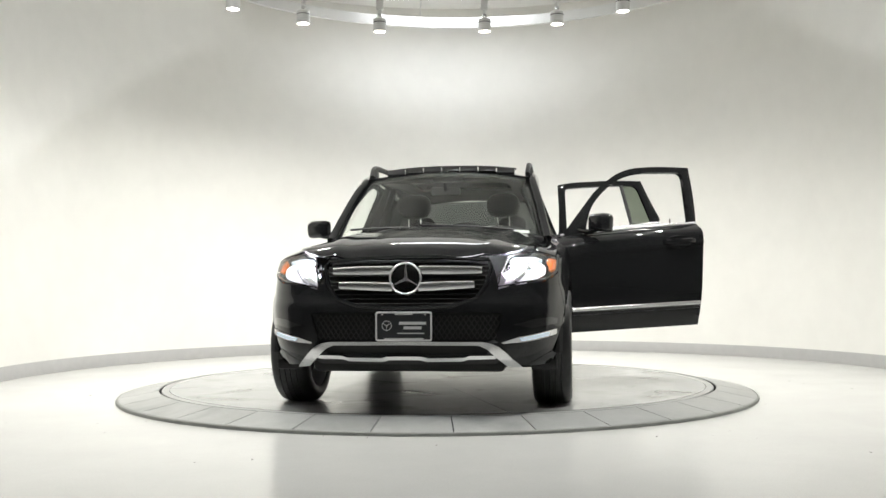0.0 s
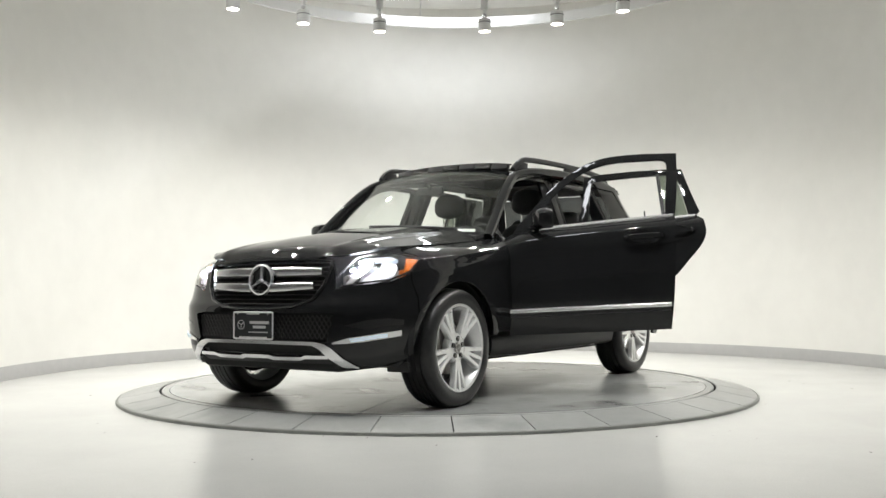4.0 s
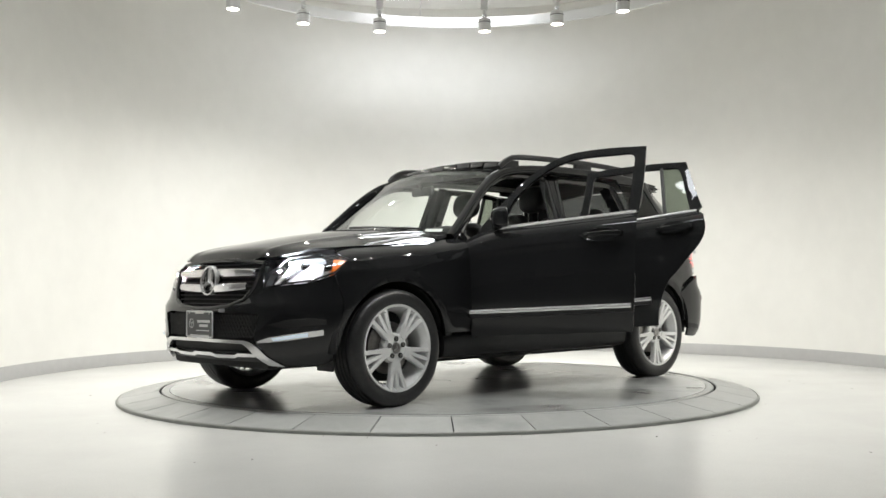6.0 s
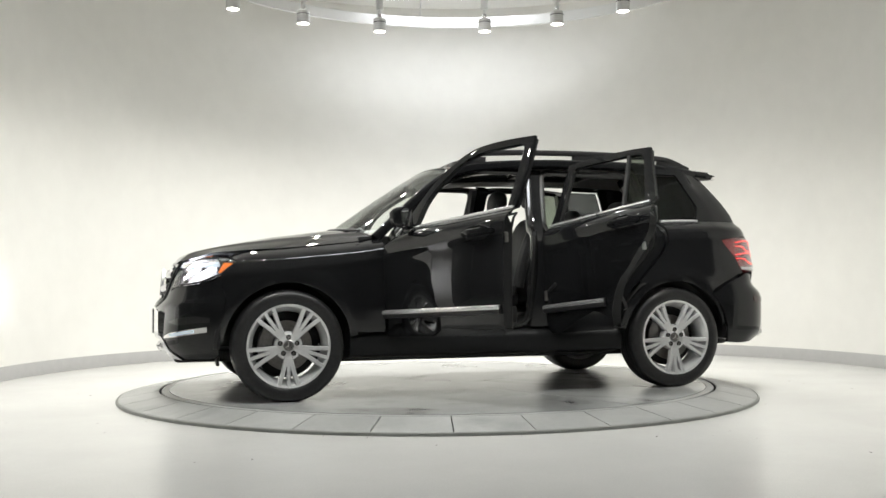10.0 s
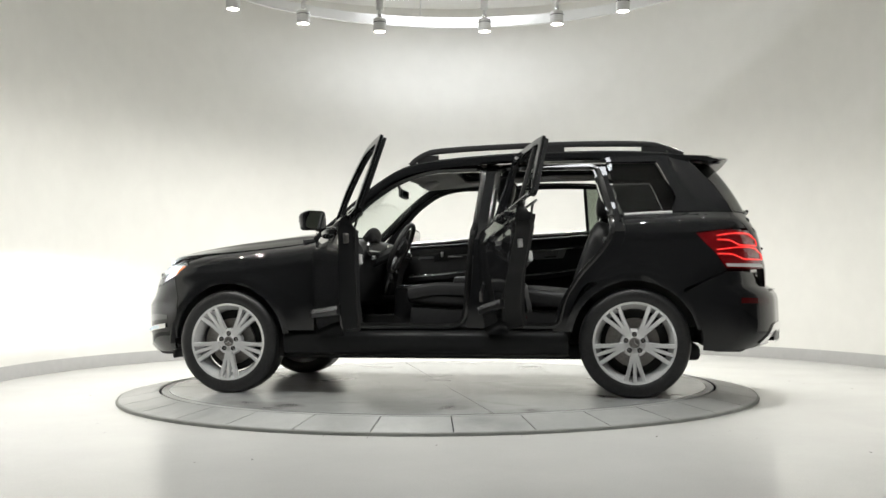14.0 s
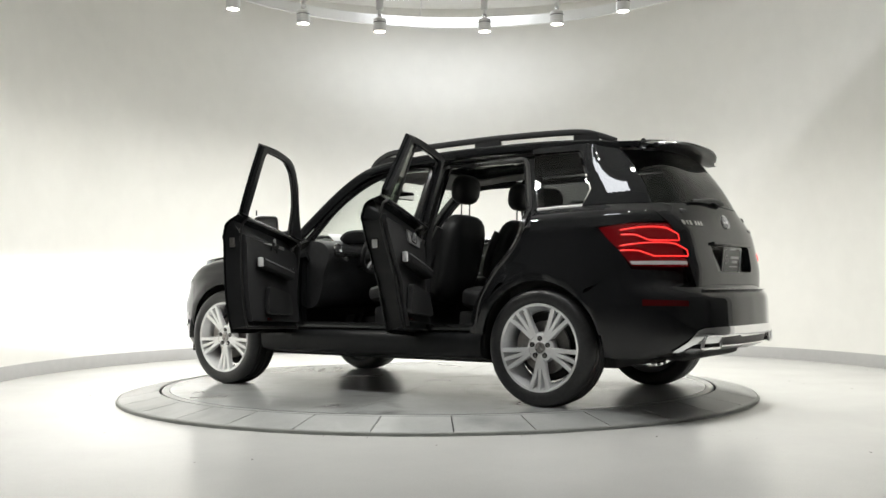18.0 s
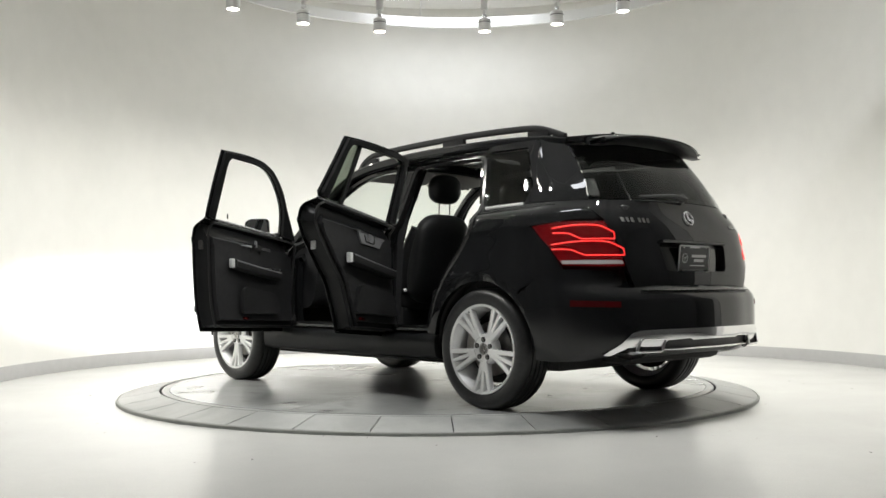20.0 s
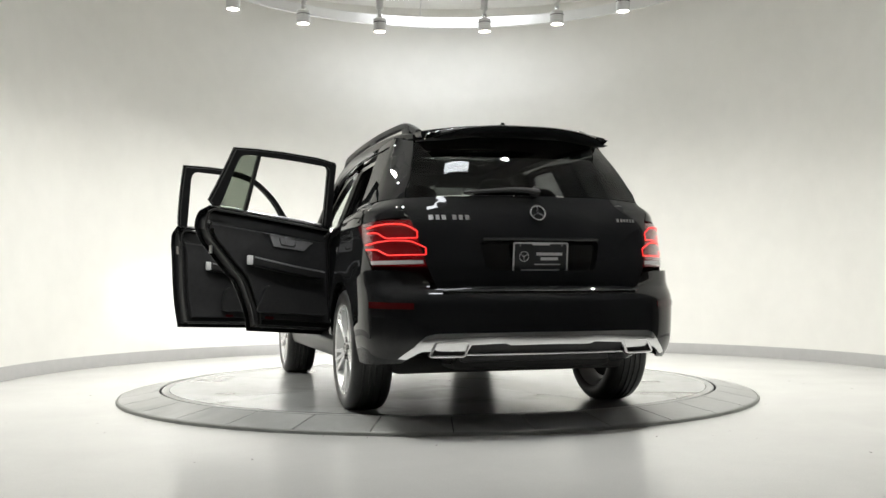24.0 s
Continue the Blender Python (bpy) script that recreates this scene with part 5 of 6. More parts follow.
    part("chin", skin(lip, nose, 0.05, 0.1, lift=-0.02, gap=0), "plastic", car)

    # headlamps
    def lamp_outline():
        return at_x(nose, (1.703, 0.884), (1.755, 0.905), (1.82, 0.917)) + at_y(nose, (0.68, 0.917), (0.60, 0.908), (0.56, 0.893), (0.525, 0.80), (0.505, 0.71), (0.58, 0.722), (0.66, 0.738)) + at_x(nose, (1.93, 0.752), (1.86, 0.780), (1.80, 0.803), (1.76, 0.838))
    L0 = lamp_outline()
    for sg in (1, -1):
        o = L0 if sg > 0 else flip(L0)
        lamp = part("headlamp", skin(o, nose, 0.012, 0.06, lift=-0.075, gap=0.004), "lamp_silver", car, "clear headlamp, switched on")
        rim = [nose(p.x, p.y) + Vector((-0.012, 0, -0.0)) for p in shrink(o, 0.006)]
        part("lamp_bezel", sweep(rim, oval(0.006, 0.008, 8), closed=True, up=(1, 0, 0)), "gloss", lamp)
        cover = part("lamp_cover", skin(o, nose, 0.004, 0.05, gap=0.003), "lens", lamp, "clear lamp cover")
        cover.visible_shadow = False
        amber = at_x(nose, (1.712, 0.881), (1.74, 0.890), (1.775, 0.893), (1.815, 0.82), (1.80, 0.813), (1.765, 0.840))
        part("indicator", skin(amber if sg > 0 else flip(amber), nose, 0.03, 0.06, lift=-0.012, gap=0.002), "amber", lamp, "amber side indicator")
        bar = at_x(nose, (1.80, 0.907)) + at_y(nose, (0.69, 0.908), (0.60, 0.899), (0.585, 0.882), (0.69, 0.888)) + at_x(nose, (1.808, 0.888))
        part("light_guide", skin(bar if sg > 0 else flip(bar), nose, 0.02, 0.06, lift=-0.018, gap=0.001), "drl", lamp, "glowing light guide")
        main = at_y(nose, (0.685, 0.887), (0.655, 0.765), (0.705, 0.765)) + at_x(nose, (1.925, 0.780), (1.875, 0.800), (1.850, 0.832), (1.825, 0.885))
        part("main_beam", skin(main if sg > 0 else flip(main), nose, 0.02, 0.05, lift=-0.035, gap=0.002), "head_glow", lamp, "glowing main lamp")
        second = at_y(nose, (0.585, 0.880), (0.645, 0.886), (0.615, 0.762), (0.56, 0.748))
        part("inner_beam", skin(second if sg > 0 else flip(second), nose, 0.02, 0.05, lift=-0.045, gap=0.002), "head_soft", lamp, "bright inner lamp")
        c = nose(seek(nose, 1, 0.60, 0.815) * sg, 0.815) + Vector((-0.002, 0, 0))
        aim = Vector((1, 0.10 * sg, -0.02)).to_track_quat("Y", "Z").to_matrix().to_4x4()
        part("lamp_tube", moved(lathe([(0.021, -0.036), (0.021, -0.005), (0.0195, -0.004), (0.0185, -0.006), (0.0185, -0.036)], 24), Matrix.Translation(c) @ aim), "dark", lamp)
        part("dipped_beam", moved(block(0.020, 0.0003, 0.004, 0.0, Matrix.Translation((0, -0.030, -0.004))), Matrix.Translation(c) @ aim), "beam", lamp, "glowing dipped beam")
        part("beam_shutter", moved(block(0.038, 0.002, 0.018, 0.0, Matrix.Translation((0, -0.006, 0.0))), Matrix.Translation(c) @ aim), "lamp_silver", lamp)
        part("beam_shutter", moved(block(0.036, 0.002, 0.010, 0.0, Matrix.Translation((0, -0.006, -0.018))), Matrix.Translation(c) @ aim), "lamp_silver", lamp)
        fin = at_y(nose, (0.647, 0.885), (0.660, 0.885), (0.630, 0.755), (0.617, 0.755))
        part("lamp_fin", skin(fin if sg > 0 else flip(fin), nose, 0.03, 0.05, lift=-0.02, gap=0), "lamp_silver", lamp)
        # daytime lights low in the bumper
        d = at_y(nose, (0.535, 0.410), (0.62, 0.436), (0.70, 0.450)) + at_x(nose, (1.97, 0.465), (1.875, 0.477), (1.872, 0.446), (1.97, 0.431)) + at_y(nose, (0.70, 0.417), (0.62, 0.407), (0.54, 0.402))
        bez = part("daytime_lamp", skin(d if sg > 0 else flip(d), nose, 0.03, 0.05, lift=0.010, gap=0), "chrome", car, "chrome daytime running lamp")
        e = at_y(nose, (0.63, 0.431), (0.70, 0.443)) + at_x(nose, (1.985, 0.455), (1.95, 0.459), (1.95, 0.441), (1.985, 0.437)) + at_y(nose, (0.70, 0.425), (0.64, 0.416))
        part("light_strip", skin(e if sg > 0 else flip(e), nose, 0.008, 0.05, lift=0.015, gap=0), "drl", bez, "bluish light strip")
        # pressed hollow over the lamp and the washer cover
        hol = at_y(nose, (0.60, 0.505), (0.71, 0.535)) + at_x(nose, (1.95, 0.545), (1.86, 0.535), (1.86, 0.505), (1.95, 0.50)) + at_y(nose, (0.70, 0.485))
        part("bumper_hollow", skin(hol if sg > 0 else flip(hol), nose, 0.01, 0.05, lift=0.002, gap=0), "gloss", car)
        part("mud_flap", block(0.02, 0.15, 0.06, 0.008, Matrix.Translation((1.81, 0.76 * sg, 0.232))), "plastic", car)


def build_tail(car):
    # bumper
    side = at_x(bump, *[(p.x, p.y) for p in arch(-AXLE, 133, 186, n=6)])
    top = at_x(bump, (-1.70, 0.700), (-1.80, 0.742), (-1.97, 0.810)) + at_y(bump, (0.76, 0.805), (0.66, 0.795), (0.60, 0.745), (0.55, 0.722), (0.3, 0.720), (0.0, 0.720))
    low = at_y(bump, (0.0, 0.445), (0.55, 0.445), (0.63, 0.44), (0.70, 0.36), (0.74, 0.315)) + at_x(bump, (-2.02, 0.305), (-1.90, 0.30))
    half = low + list(reversed(side)) + top[1:]
    poly = half[:-1] + [half[-1]] + [Vector((-p.x, p.y)) for p in reversed(half[1:-1])]
    bumper = part("rear_bumper", skin(poly, bump, 0.02, (0.04, 0.025), gap=0.002), "paint", car, "black rear bumper")
    strip = [bump(u, 0.682) + Vector((0.004, 0, 0.012)) for u in np.linspace(-seek(bump, 1, 0.555, 0.68), seek(bump, 1, 0.555, 0.68), 13)]
    part("loading_strip", sweep(strip, oval(0.014, 0.004, 8)), "satin", bumper, "chrome loading edge strip")
    for sg in (1, -1):
        r = at_y(bump, (0.70, 0.632)) + at_x(bump, (-2.04, 0.640), (-2.04, 0.606)) + at_y(bump, (0.70, 0.600))
        part("reflector", skin(r if sg > 0 else flip(r), bump, 0.008, 0.06, lift=0.003, gap=0), "red_dark", bumper, "dark red reflector")
    # bright skid panel with a dark insert and two flat tail pipes
    s_top = at_y(bump, (0.0, 0.480), (0.45, 0.478), (0.60, 0.474), (0.645, 0.462))
    s_end = at_y(bump, (0.70, 0.405), (0.765, 0.350), (0.73, 0.345), (0.66, 0.385), (0.44, 0.385))
    s_in = at_y(bump, (0.42, 0.418), (0.25, 0.425), (0.22, 0.415), (0.0, 0.417))
    half = s_top + s_end + s_in
    poly = half[:-1] + [half[-1]] + [Vector((-p.x, p.y)) for p in reversed(half[1:-1])]
    part("rear_skid", skin(poly, bump, 0.02, 0.05, lift=0.014, gap=0, edge=0.004), "chrome", bumper, "chrome rear skid panel", crease=60)
    ins = at_y(bump, (-0.47, 0.425), (0.47, 0.425), (0.44, 0.365), (0.0, 0.352), (-0.44, 0.365))
    part("skid_insert", skin(ins, bump, 0.02, 0.08, lift=-0.012, gap=0), "plastic", bumper)
    lip = [bump(u, 0.366) + Vector((-0.004, 0, 0)) for u in np.linspace(-0.45, 0.45, 11)]
    part("skid_lip", sweep(lip, oval(0.006, 0.005, 6)), "chrome", bumper)
    part("valance", block(0.10, 0.86, 0.07, 0.02, Matrix.Translation((-2.12, 0, 0.315))), "plastic", car)
    for sg in (1, -1):
        o = rounded([(-0.070, -0.034), (0.105, -0.034), (0.070, 0.036), (-0.095, 0.036)], 0.014, 3)
        ring = [Vector((-2.303 + 0.24 * p.x, sg * (0.528 + p.x), 0.392 + p.y)) for p in o]
        tip = part("tailpipe", sweep(ring, oval(0.008, 0.012, 8), closed=True, up=(1, 0, 0)), "chrome", car, "chrome trapezoid tailpipe")
        part("pipe_inside", moved(slab(o, 0.0, 0.06), Matrix.Translation((-2.300, sg * 0.528, 0.392)) @ Matrix(((0.24, 0, 1, 0), (sg, 0, 0, 0), (0, 1, 0, 0), (0, 0, 0, 1)))), "dark", tip)
        part("exhaust_pipe", sweep(spline([(-2.24, sg * 0.52, 0.37), (-2.15, sg * 0.50, 0.34), (-2.0, sg * 0.42, 0.33)], 4), oval(0.05, 0.035, 10)), "satin", car, "dull metal exhaust pipe")

    # tailgate with the hollow for the plate
    edge = at_y(tail, (0.0, 0.690), (0.40, 0.691), (0.565, 0.700), (0.60, 0.76), (0.622, 0.82), (0.655, 0.95), (0.69, 1.085), (0.692, 1.195), (0.50, 1.203), (0.0, 1.208))
    outer = edge[:-1] + [edge[-1]] + [Vector((-p.x, p.y)) for p in reversed(edge[1:-1])]
    hole = rounded(at_y(tail, (0.0, 0.800), (0.31, 0.800), (0.345, 0.955), (0.0, 0.965), (-0.345, 0.955), (-0.31, 0.800)), [0, 0.03, 0.02, 0, 0.02, 0.03], 3)
    gate = part("tailgate", skin(keyhole(outer, hole, (0, 0)), tail, 0.045, (0.04, 0.03), gap=0), "paint", car, "black tailgate")
    part("plate_hollow", skin(shrink(hole, -0.01), tail, 0.012, 0.1, lift=-0.034, gap=0), "gloss", gate)
    pl = tail(0, 0.875)
    number_plate(gate, Matrix.Translation((pl.x + 0.026, 0, 0.873)) @ pose(0, 0, 0, 0, -7, 0) @ Matrix(((0, 0, -1, 0), (-1, 0, 0, 0), (0, 1, 0, 0), (0, 0, 0, 1))), "rear_plate")
    grip = [tail(u, 0.968) + Vector((-0.010, 0, 0)) for u in np.linspace(-0.33, 0.33, 9)]
    part("gate_grip", sweep(grip, oval(0.014, 0.010, 8)), "paint", gate)
    c = tail(0, 1.112)
    part("tail_emblem", moved(star(0.045, 0.009), Matrix.Translation(c + Vector((-0.003, 0, 0))) @ pose(0, 0, 0, 21, 0, 90)), "emblem", gate, "chrome ring emblem with three arms")
    # model badges, shown as plain bright bars
    for y0, ws, z, h in ((0.60, (0.036, 0.030, 0.036, 0.0, 0.034, 0.034, 0.036), 1.082, 0.026), (-0.475, (0.026, 0.02, 0.02, 0.02, 0.02, 0.02), 1.078, 0.018)):
        y = y0
        for w in ws:
            if w:
                q = at_y(tail, (y, z - h / 2), (y, z + h / 2)) + at_y(tail, (y - w * 0.62, z + h / 2), (y - w * 0.62, z - h / 2))
                part("badge_bar", skin(q, tail, 0.004, 0.05, lift=0.004, gap=0), "satin", gate)
            y -= w if w else 0.02
    # rear window, wiper, spoiler
    w = at_y(tail, (0.0, 1.212), (0.50, 1.207), (0.683, 1.20), (0.655, 1.30), (0.615, 1.42), (0.572, 1.545), (0.3, 1.562), (0.0, 1.567))
    glass_o = w[:-1] + [w[-1]] + [Vector((-p.x, p.y)) for p in reversed(w[1:-1])]
    pane = part("rear_window", skin(glass_o, tail, 0.005, 0.06, lift=-0.002), "privacy", gate, "dark tinted rear window")
    pane.visible_shadow = False
    hub = tail(0, 1.228)
    arm = spline([hub + Vector((-0.02, -0.02, 0)), tail(0.12, 1.235) + Vector((-0.03, 0, 0.005)), tail(0.44, 1.222) + Vector((-0.02, 0, 0.0))], 6)
    part("rear_wiper", sweep(arm, oval(0.014, 0.012, 8), scale=[1.5 - 0.07 * i for i in range(len(arm))]), "plastic", gate, "black rear wiper")
    part("wiper_hub", moved(lathe([(0.0, 0.035), (0.022, 0.03), (0.028, 0.0), (0.0, 0.0)], 16, False), Matrix.Translation(hub) @ pose(0, 0, 0, 24, 0, 90)), "plastic", gate)

    # spoiler: a wing in one with the roof, thin at its trailing edge, with a matt underside
    def wing(section):
        bm = bmesh.new()
        rings = []
        for y in np.linspace(-0.545, 0.545, 31):
            e = abs(y) / 0.545
            zr = roof_at(-1.86, y).z
            xt = -2.055 + 0.10 * e ** 3 + 0.04 * e ** 14
            zt = roof_at(-1.95, y).z - 0.014 - 0.030 * e ** 3
            rings.append([bm.verts.new((x, y, z)) for x, z in section(zr, xt, zt, e)])
        n = len(rings[0])
        for r, q in zip(rings, rings[1:]):
            for j in range(n):
                bm.faces.new([r[j], r[(j + 1) % n], q[(j + 1) % n], q[j]])
        bm.faces.new(rings[0])
        bm.faces.new(rings[-1])
        bmesh.ops.recalc_face_normals(bm, faces=bm.faces[:])
        return bm
    part("roof_spoiler", wing(lambda zr, xt, zt, e: [(-1.78, zr + 0.004), (-1.88, zr * 0.7 + zt * 0.3 + 0.006), (-1.96, zr * 0.25 + zt * 0.75 + 0.007), (xt + 0.012, zt + 0.004), (xt, zt - 0.003), (xt + 0.008, zt - 0.008), (-1.78, zr - 0.012)]),
         "paint", gate, "black roof spoiler", crease=50)
    part("spoiler_underside", wing(lambda zr, xt, zt, e: [(-1.80, zr - 0.013), (xt + 0.010, zt - 0.009), (xt + 0.016, zt - 0.010 - 0.006 * (1 - e ** 6)), (-1.96, zt - 0.010 - 0.022 * (1 - e ** 6)), (-1.90, zt - 0.012 - 0.032 * (1 - e ** 6)), (-1.80, zr - 0.016 - 0.034 * (1 - e ** 6))]), "jamb", gate, crease=50)
    fin = [(-0.06, 0.0), (0.035, 0.0), (0.02, 0.03), (0.0, 0.052), (-0.012, 0.055)]
    part("aerial", moved(slab(fin, -0.012, 0.012, 0.004), Matrix.Translation((-1.66, 0, roof_mid(-1.66) - 0.002)) @ pose(0, 0, 0, 90, 0, 0)), "paint", car, "black roof aerial")

    # tail lamps
    lo = at_x(tail, (-1.772, 1.053)) + at_x(tail, (-1.83, 0.985), (-1.89, 0.925), (-1.965, 0.828)) + at_y(tail, (0.70, 0.822), (0.626, 0.824), (0.655, 0.95), (0.688, 1.078)) + at_y(tail, (0.78, 1.079)) + at_x(tail, (-1.92, 1.078))
    for sg in (1, -1):
        o = lo if sg > 0 else flip(lo)
        lamp = part("tail_lamp", skin(o, tail, 0.05, 0.05, lift=-0.006, gap=0.003), "red", car, "red tail lamp, lit")
        cover = part("lamp_cover", skin(o, tail, 0.004, 0.05, lift=0.004, gap=0.003, edge=0.003), "lens", lamp, "clear gloss cover")
        cover.visible_shadow = False
        for z0 in (1.035, 0.945):
            up, dn = [], []
            for t in np.linspace(0, 1, 12):
                ua = seek(tail, 0, -1.90, z0)
                ub = seek(tail, 1, 0.685 - 0.02 - (1.035 - z0) * 0.42, z0)
                u = ua + (ub - ua) * t
                up.append((u, z0 + 0.018 * math.sin(math.pi * min(t * 0.9, 1)) - 0.055 * max(t - 0.80, 0) / 0.2 * 0.5))
                dn.append((u, z0 - 0.026 - 0.034 * min(max((t - 0.25) / 0.2, 0), 1)))
            for pts in (up, dn):
                path = [tail(sg * u, z) + (tail(sg * u, z) - Vector((-1.6, 0, z))).normalized() * 0.002 for u, z in pts]
                part("light_bar", sweep(path, oval(0.0035, 0.0035, 6)), "red_glow", lamp, "glowing red light bar")
            path = [tail(sg * u, z) for u, z in (up[-1], dn[-1])]
            part("light_bar", sweep([p + Vector((-0.004, 0, 0)) for p in path], oval(0.0032, 0.0032, 6), up=(1, 0, 0)), "red_glow", lamp, "glowing red light bar")
        w = at_x(tail, (-1.955, 0.857)) + at_y(tail, (0.76, 0.857), (0.645, 0.856), (0.640, 0.838), (0.76, 0.836)) + at_x(tail, (-1.965, 0.838))
        part("reversing_lens", skin(w if sg > 0 else flip(w), tail, 0.006, 0.06, lift=0.001, gap=0), "plate_print", lamp, "pale reversing lamp strip")


def build_cabin(car):
    """Black cabin seen through the open doors."""
    part("cabin_floor", block(2.3, 1.44, 0.04, 0.01, Matrix.Translation((-0.25, 0, 0.335))), "carpet", car)
    part("boot_floor", block(0.85, 1.25, 0.30, 0.03, Matrix.Translation((-1.75, 0, 0.45))), "carpet", car)
    part("bulkhead", block(0.10, 1.46, 0.72, 0.03, Matrix.Translation((0.80, 0, 0.34))), "dark", car)
    part("transmission_tunnel", block(1.5, 0.24, 0.16, 0.05, Matrix.Translation((0.0, 0, 0.36))), "carpet", car)
    # headliner with the roof opening, sun visors and lamp
    poly = [Vector(p) for p in ((0.24, -0.50), (0.24, 0.50), (-0.05, 0.55), (-0.30, 0.546), (-1.85, 0.52), (-1.85, -0.52), (-0.05, -0.55))]
    part("headliner", skin(keyhole(poly, ROOF_HOLE, (3, 0)), roof_at, 0.012, 0.15, lift=-0.045, gap=0, out=(-0.8, 0, 0)), "liner", car, "grey fabric headliner")
    for y in (0.33, -0.33):
        part("sun_visor", block(0.15, 0.40, 0.02, 0.008, Matrix.Translation((0.17, y, 1.525)) @ pose(0, 0, 0, 0, 14, 0)), "liner", car)
    part("roof_console", block(0.18, 0.22, 0.035, 0.012, Matrix.Translation((0.16, 0, 1.535)) @ pose(0, 0, 0, 0, 12, 0)), "liner", car)
    stand = Matrix.Translation((0.32, 0.0, 1.435)) @ Matrix(((0, 0, 1, 0), (1, 0, 0, 0), (0, 1, 0, 0), (0, 0, 0, 1)))
    mir = part("interior_mirror", slab(rounded([(-0.115, -0.033), (0.115, -0.033), (0.115, 0.033), (-0.115, 0.033)], 0.022), 0.0, 0.03, 0.008, stand), "plastic", car, "black interior mirror")
    part("mirror_face", slab(rounded([(-0.108, -0.027), (0.108, -0.027), (0.108, 0.027), (-0.108, 0.027)], 0.02), -0.003, -0.001, 0.0, Matrix.Translation((0.32, 0.0, 1.435)) @ Matrix(((0, 0, 1, 0), (1, 0, 0, 0), (0, 1, 0, 0), (0, 0, 0, 1)))), "mirror", mir)
    part("mirror_stalk", sweep([Vector((0.345, 0, 1.44)), Vector((0.362, 0, 1.468)), Vector((0.372, 0, 1.496))], oval(0.014, 0.012, 8)), "plastic", mir)
    # dashboard
    sec = spline([(0.86, 1.075), (0.70, 1.085), (0.52, 1.075), (0.44, 1.03), (0.43, 0.95), (0.47, 0.86), (0.50, 0.72), (0.58, 0.60), (0.85, 0.58)], 4)
    bm = bmesh.new()
    rings = [[bm.verts.new((p.x + 0.03 * (abs(y) / 0.72) ** 2, y, p.y - 0.02 * (abs(y) / 0.72) ** 2)) for p in sec] for y in np.linspace(-0.735, 0.735, 13)]
    for r, s in zip(rings, rings[1:]):
        for j in range(len(sec) - 1):
            bm.faces.new([r[j], r[j + 1], s[j + 1], s[j]])
        bm.faces.new([r[-1], r[0], s[0], s[-1]])
    bm.faces.new(rings[0])
    bm.faces.new(rings[-1])
    dash = part("dashboard", bm, "soft", car, "soft black dashboard", crease=50)
    hood = spline([(0.50, 0.53, 1.06), (0.47, 0.50, 1.092), (0.46, 0.37, 1.105), (0.47, 0.24, 1.092), (0.50, 0.21, 1.06)], 5)
    part("instrument_hood", sweep(hood, oval(0.05, 0.018, 8), up=(1, 0, 0)), "soft", dash)
    part("instrument_panel", block(0.03, 0.27, 0.07, 0.01, Matrix.Translation((0.49, 0.37, 1.025))), "gloss", dash)
    part("dash_trim", sweep([Vector((0.428, y, 0.965)) for y in np.linspace(-0.70, 0.70, 9)], oval(0.006, 0.018, 8)), "gloss", dash, "gloss black dashboard strip")
    part("centre_panel", block(0.05, 0.26, 0.34, 0.02, Matrix.Translation((0.46, 0, 0.66)) @ pose(0, 0, 0, 0, -10, 0)), "gloss", dash)
    for y in (0.66, 0.09, -0.09, -0.66):
        part("air_vent", moved(lathe([(0.028, -0.01), (0.036, -0.008), (0.038, 0.008), (0.034, 0.010), (0.030, 0.006)], 24), Matrix.Translation((0.435, y, 1.005)) @ pose(0, 0, 0, 0, 0, 90)), "satin", dash, "silver-ringed round air vent")
    part("light_knob", moved(lathe([(0.0, 0.03), (0.016, 0.028), (0.02, 0.0), (0.0, 0.0)], 16, False), Matrix.Translation((0.43, 0.60, 0.93)) @ pose(0, 0, 0, 0, 0, 90)), "satin", dash)
    part("notice_card", block(0.004, 0.15, 0.09, 0.001, Matrix.Translation((0.73, 0.30, 1.082)) @ pose(0, 0, 0, 0, 50, 0)), "white_label", car, "white paper card behind the windscreen")
    # steering wheel
    m = Matrix.Translation((0.27, 0.37, 1.005)) @ pose(0, 0, 0, 0, -26, 0) @ pose(0, 0, 0, 0, 0, 90)
    sw = part("steering_wheel", moved(sweep([Vector((0.185 * math.cos(a), 0, 0.185 * math.sin(a))) for a in np.linspace(0, 2 * math.pi, 36, endpoint=False)], oval(0.016, 0.018, 10), closed=True, up=(0, 1, 0)), m), "leather", car, "black leather steering wheel")
    part("airbag_cover", moved(lathe([(0.0, 0.035), (0.05, 0.03), (0.075, 0.01), (0.08, -0.02), (0.0, -0.02)], 24, False), m), "soft", sw)
    for a in (0, 180, 250, 290):
        v = Vector((math.cos(radians(a)), 0, math.sin(radians(a))))
        part("wheel_spoke", moved(sweep([v * 0.06, v * 0.18], [(-0.018, -0.008), (0.018, -0.008), (0.016, 0.008), (-0.016, 0.008)], up=(0, 1, 0)), m), "trim_silver", sw, "silver steering wheel spoke")
    part("steering_column", sweep([Vector((0.30, 0.37, 0.99)), Vector((0.50, 0.37, 0.90))], oval(0.05, 0.045, 10)), "plastic", car)
    # centre console
    part("console", block(0.75, 0.22, 0.28, 0.04, Matrix.Translation((0.02, 0, 0.45))), "soft", car)
    part("console_armrest", block(0.32, 0.20, 0.08, 0.03, Matrix.Translation((-0.22, 0, 0.72))), "leather", car)
    part("console_trim", block(0.40, 0.17, 0.01, 0.004, Matrix.Translation((0.18, 0, 0.73))), "satin", car)
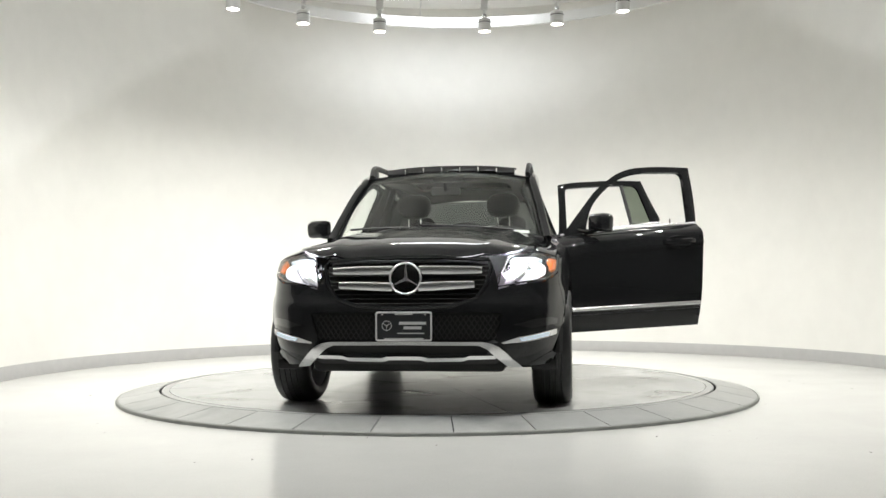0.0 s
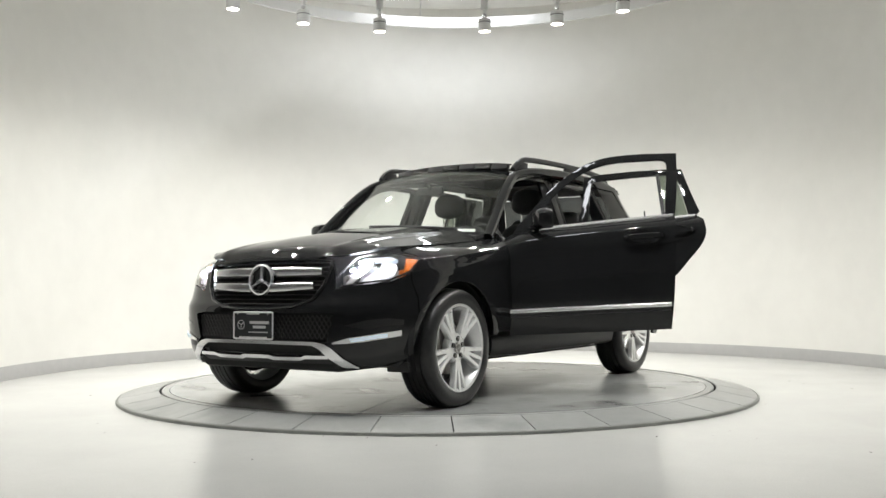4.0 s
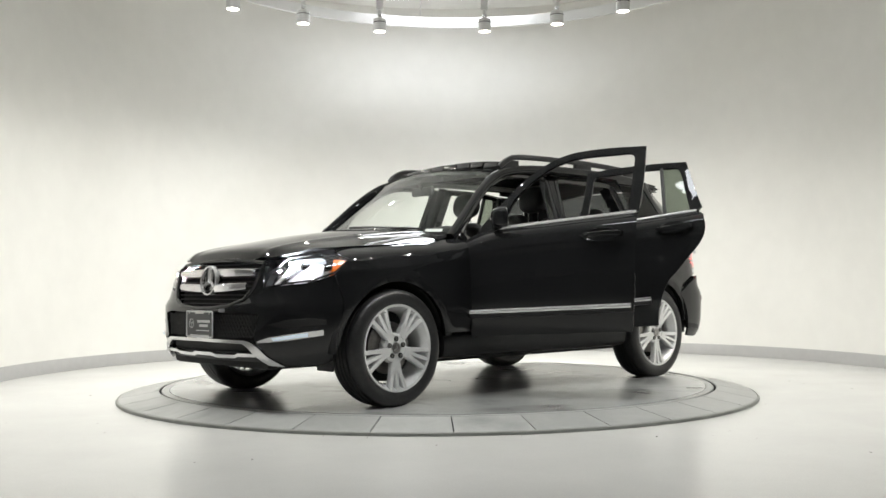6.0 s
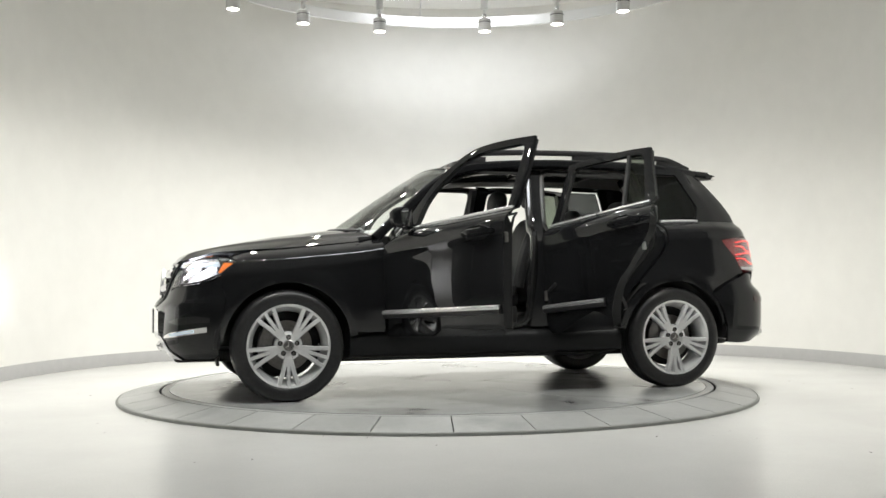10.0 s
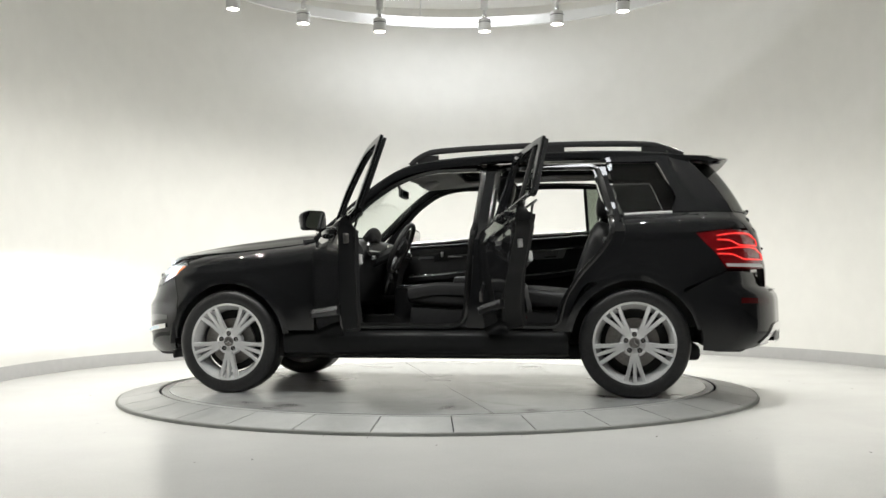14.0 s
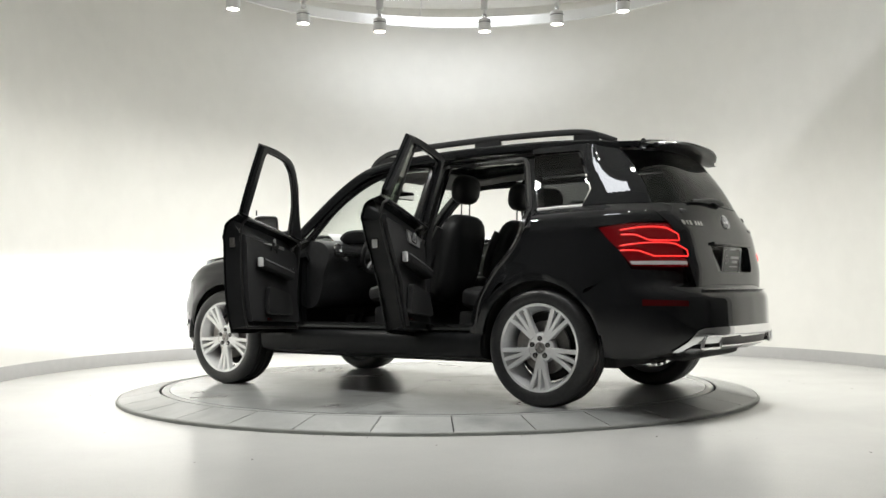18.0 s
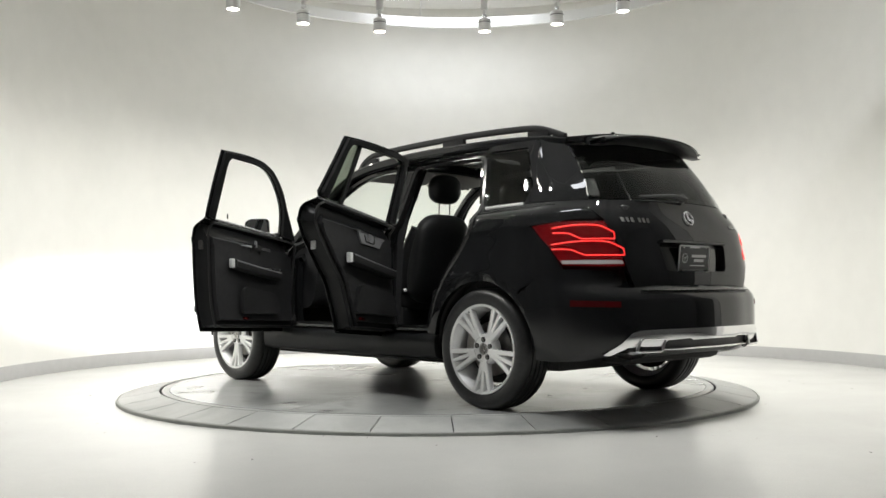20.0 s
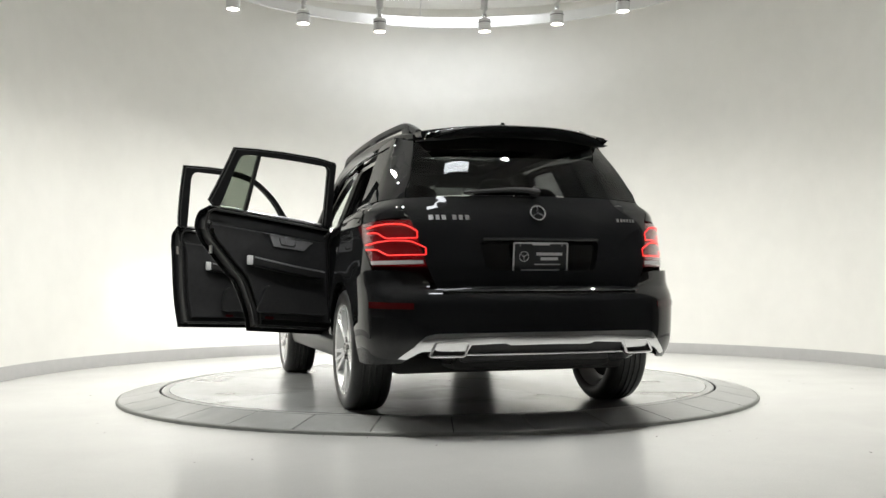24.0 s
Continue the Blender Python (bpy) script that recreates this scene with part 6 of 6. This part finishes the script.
    # seats
    for y in (0.37, -0.37):
        seat = part("front_seat", cushion(0.54, 0.50, 0.16, Matrix.Translation((-0.06, y, 0.57)) @ pose(0, 0, 0, 0, -5, 0), 4.0), "leather", car, "black leather front seat")
        part("seat_base", block(0.46, 0.44, 0.19, 0.03, Matrix.Translation((-0.07, y, 0.40))), "plastic", seat)
        for s in (1, -1):
            part("seat_bolster", sweep(spline([(0.16, y + s * 0.22, 0.67), (-0.05, y + s * 0.225, 0.70), (-0.26, y + s * 0.22, 0.69)], 4), oval(0.045, 0.055, 10)), "leather", seat)
            part("back_bolster", sweep(spline([(-0.30, y + s * 0.205, 0.72), (-0.34, y + s * 0.22, 0.92), (-0.43, y + s * 0.19, 1.12)], 4), oval(0.05, 0.045, 10), up=(1, 0, 0)), "leather", seat)
        part("backrest", cushion(0.16, 0.47, 0.63, Matrix.Translation((-0.34, y, 0.61)) @ pose(0, 0, 0, 0, -15, 0), 3.6), "leather", seat, "black leather backrest")
        part("headrest", cushion(0.125, 0.27, 0.205, Matrix.Translation((-0.485, y, 1.295)) @ pose(0, 0, 0, 0, -8, 0), 2.7), "leather", seat, "black leather headrest")
        for s in (0.05, -0.05):
            part("headrest_post", sweep([Vector((-0.49, y + s, 1.17)), Vector((-0.495, y + s, 1.33))], oval(0.006, 0.006, 8), up=(1, 0, 0)), "chrome", seat, "chrome headrest post")
    bench = part("rear_bench", cushion(0.54, 1.32, 0.17, Matrix.Translation((-0.82, 0, 0.545)) @ pose(0, 0, 0, 0, -6, 0), 4.5), "leather", car, "black leather rear bench")
    part("bench_base", block(0.50, 1.26, 0.20, 0.03, Matrix.Translation((-0.85, 0, 0.36))), "carpet", bench)
    for y, w in ((0.42, 0.50), (-0.08, 0.44), (-0.50, 0.36)):
        part("bench_back", cushion(0.16, w, 0.58, Matrix.Translation((-1.00, y, 0.61)) @ pose(0, 0, 0, 0, -20, 0), 4.2), "leather", bench)
    for y in (0.40, -0.02, -0.42):
        h = 0.15 if y != -0.02 else 0.10
        part("headrest", cushion(0.10, 0.25, h + 0.02, Matrix.Translation((-1.17, y, 1.19)) @ pose(0, 0, 0, 0, -10, 0), 2.8), "leather", bench)
        for s in (0.05, -0.05):
            part("headrest_post", sweep([Vector((-1.155, y + s, 1.10)), Vector((-1.165, y + s, 1.22))], oval(0.006, 0.006, 8), up=(1, 0, 0)), "chrome", bench, "chrome headrest post")
    # linings of the pillars, and the belts
    for sg in (1, -1):
        part("pillar_lining", sweep([Vector((-0.39, sg * 0.76, 0.50)), Vector((-0.39, sg * 0.73, 1.05)), Vector((-0.40, sg * 0.575, 1.53))], [(-0.06, -0.02), (0.06, -0.02), (0.05, 0.02), (-0.05, 0.02)], up=(0, 1, 0)), "soft", car)
        part("seat_belt", sweep([Vector((-0.39, sg * 0.70, 0.52)), Vector((-0.40, sg * 0.69, 1.0)), Vector((-0.41, sg * 0.585, 1.36))], [(-0.023, -0.001), (0.023, -0.001), (0.023, 0.001), (-0.023, 0.001)], up=(0, 1, 0)), "seal", car, "black seat belt")
        part("boot_lining", block(0.62, 0.05, 0.68, 0.02, Matrix.Translation((-1.56, sg * 0.70, 0.45))), "soft", car)
    part("boot_cover", block(0.80, 1.30, 0.02, 0.006, Matrix.Translation((-1.62, 0, 1.08))), "soft", car)
    part("gate_lining", block(0.05, 1.1, 0.45, 0.02, Matrix.Translation((-2.12, 0, 0.72))), "soft", car)
    part("pedal", block(0.02, 0.09, 0.07, 0.006, Matrix.Translation((0.66, 0.30, 0.45)) @ pose(0, 0, 0, 0, -30, 0)), "plastic", car)
    part("pedal", block(0.02, 0.05, 0.12, 0.006, Matrix.Translation((0.66, 0.20, 0.42)) @ pose(0, 0, 0, 0, -30, 0)), "plastic", car)


def build_car():
    car = thing("car", "black five-door sport utility car with its driver-side doors open", "car")
    build_shell(car)
    build_nose(car)
    build_tail(car)
    build_cabin(car)
    build_door(car, "front_door", lower_front(), frame_front(), None, (0.735, 0.889, 3.1, 0.9), -63.8, True)
    build_door(car, "rear_door", lower_rear(), frame_rear(), None, (-0.407, 0.919, 5.0, 0.4), -68.3, False)
    build_door(car, "front_door", lower_front(), frame_front(), None, None, 0, True)
    build_door(car, "rear_door", lower_rear(), frame_rear(), None, None, 0, False)
    for x in (AXLE, -AXLE):
        for side in (1, -1):
            build_wheel(car, x, side)
    return car


# ---- movement ----
# the disc and the car on it turn clockwise, seen from above
TURN = [(0.0, 262.09), (2.0, 249.7), (5.0, 229.91), (7.0, 216.91), (10.0, 196.8), (14.0, 169.18), (17.0, 149.96), (21.0, 126.67), (22.0, 120.17), (24.0, 106.21)]
CAR_X, CAR_Y = -0.0938, 0.1016


def motions():
    turn = hermite([t for t, _ in TURN], [a for _, a in TURN])
    times = [1.0 * i for i in range(25)]
    rows_disc, rows_car = [], []
    for t in times:
        a = turn(t)
        c, s = math.cos(radians(a)), math.sin(radians(a))
        rows_disc.append((t, pose(0, 0, ZD, 0, 0, a)))
        rows_car.append((t, pose(c * CAR_X - s * CAR_Y, s * CAR_X + c * CAR_Y, ZD, 0, 0, a)))
    walk(disc, rows_disc)
    walk(car, rows_car)


build_room()
build_lights()
build_panels()
disc = build_turntable()
build_specks()
car = build_car()
motions()
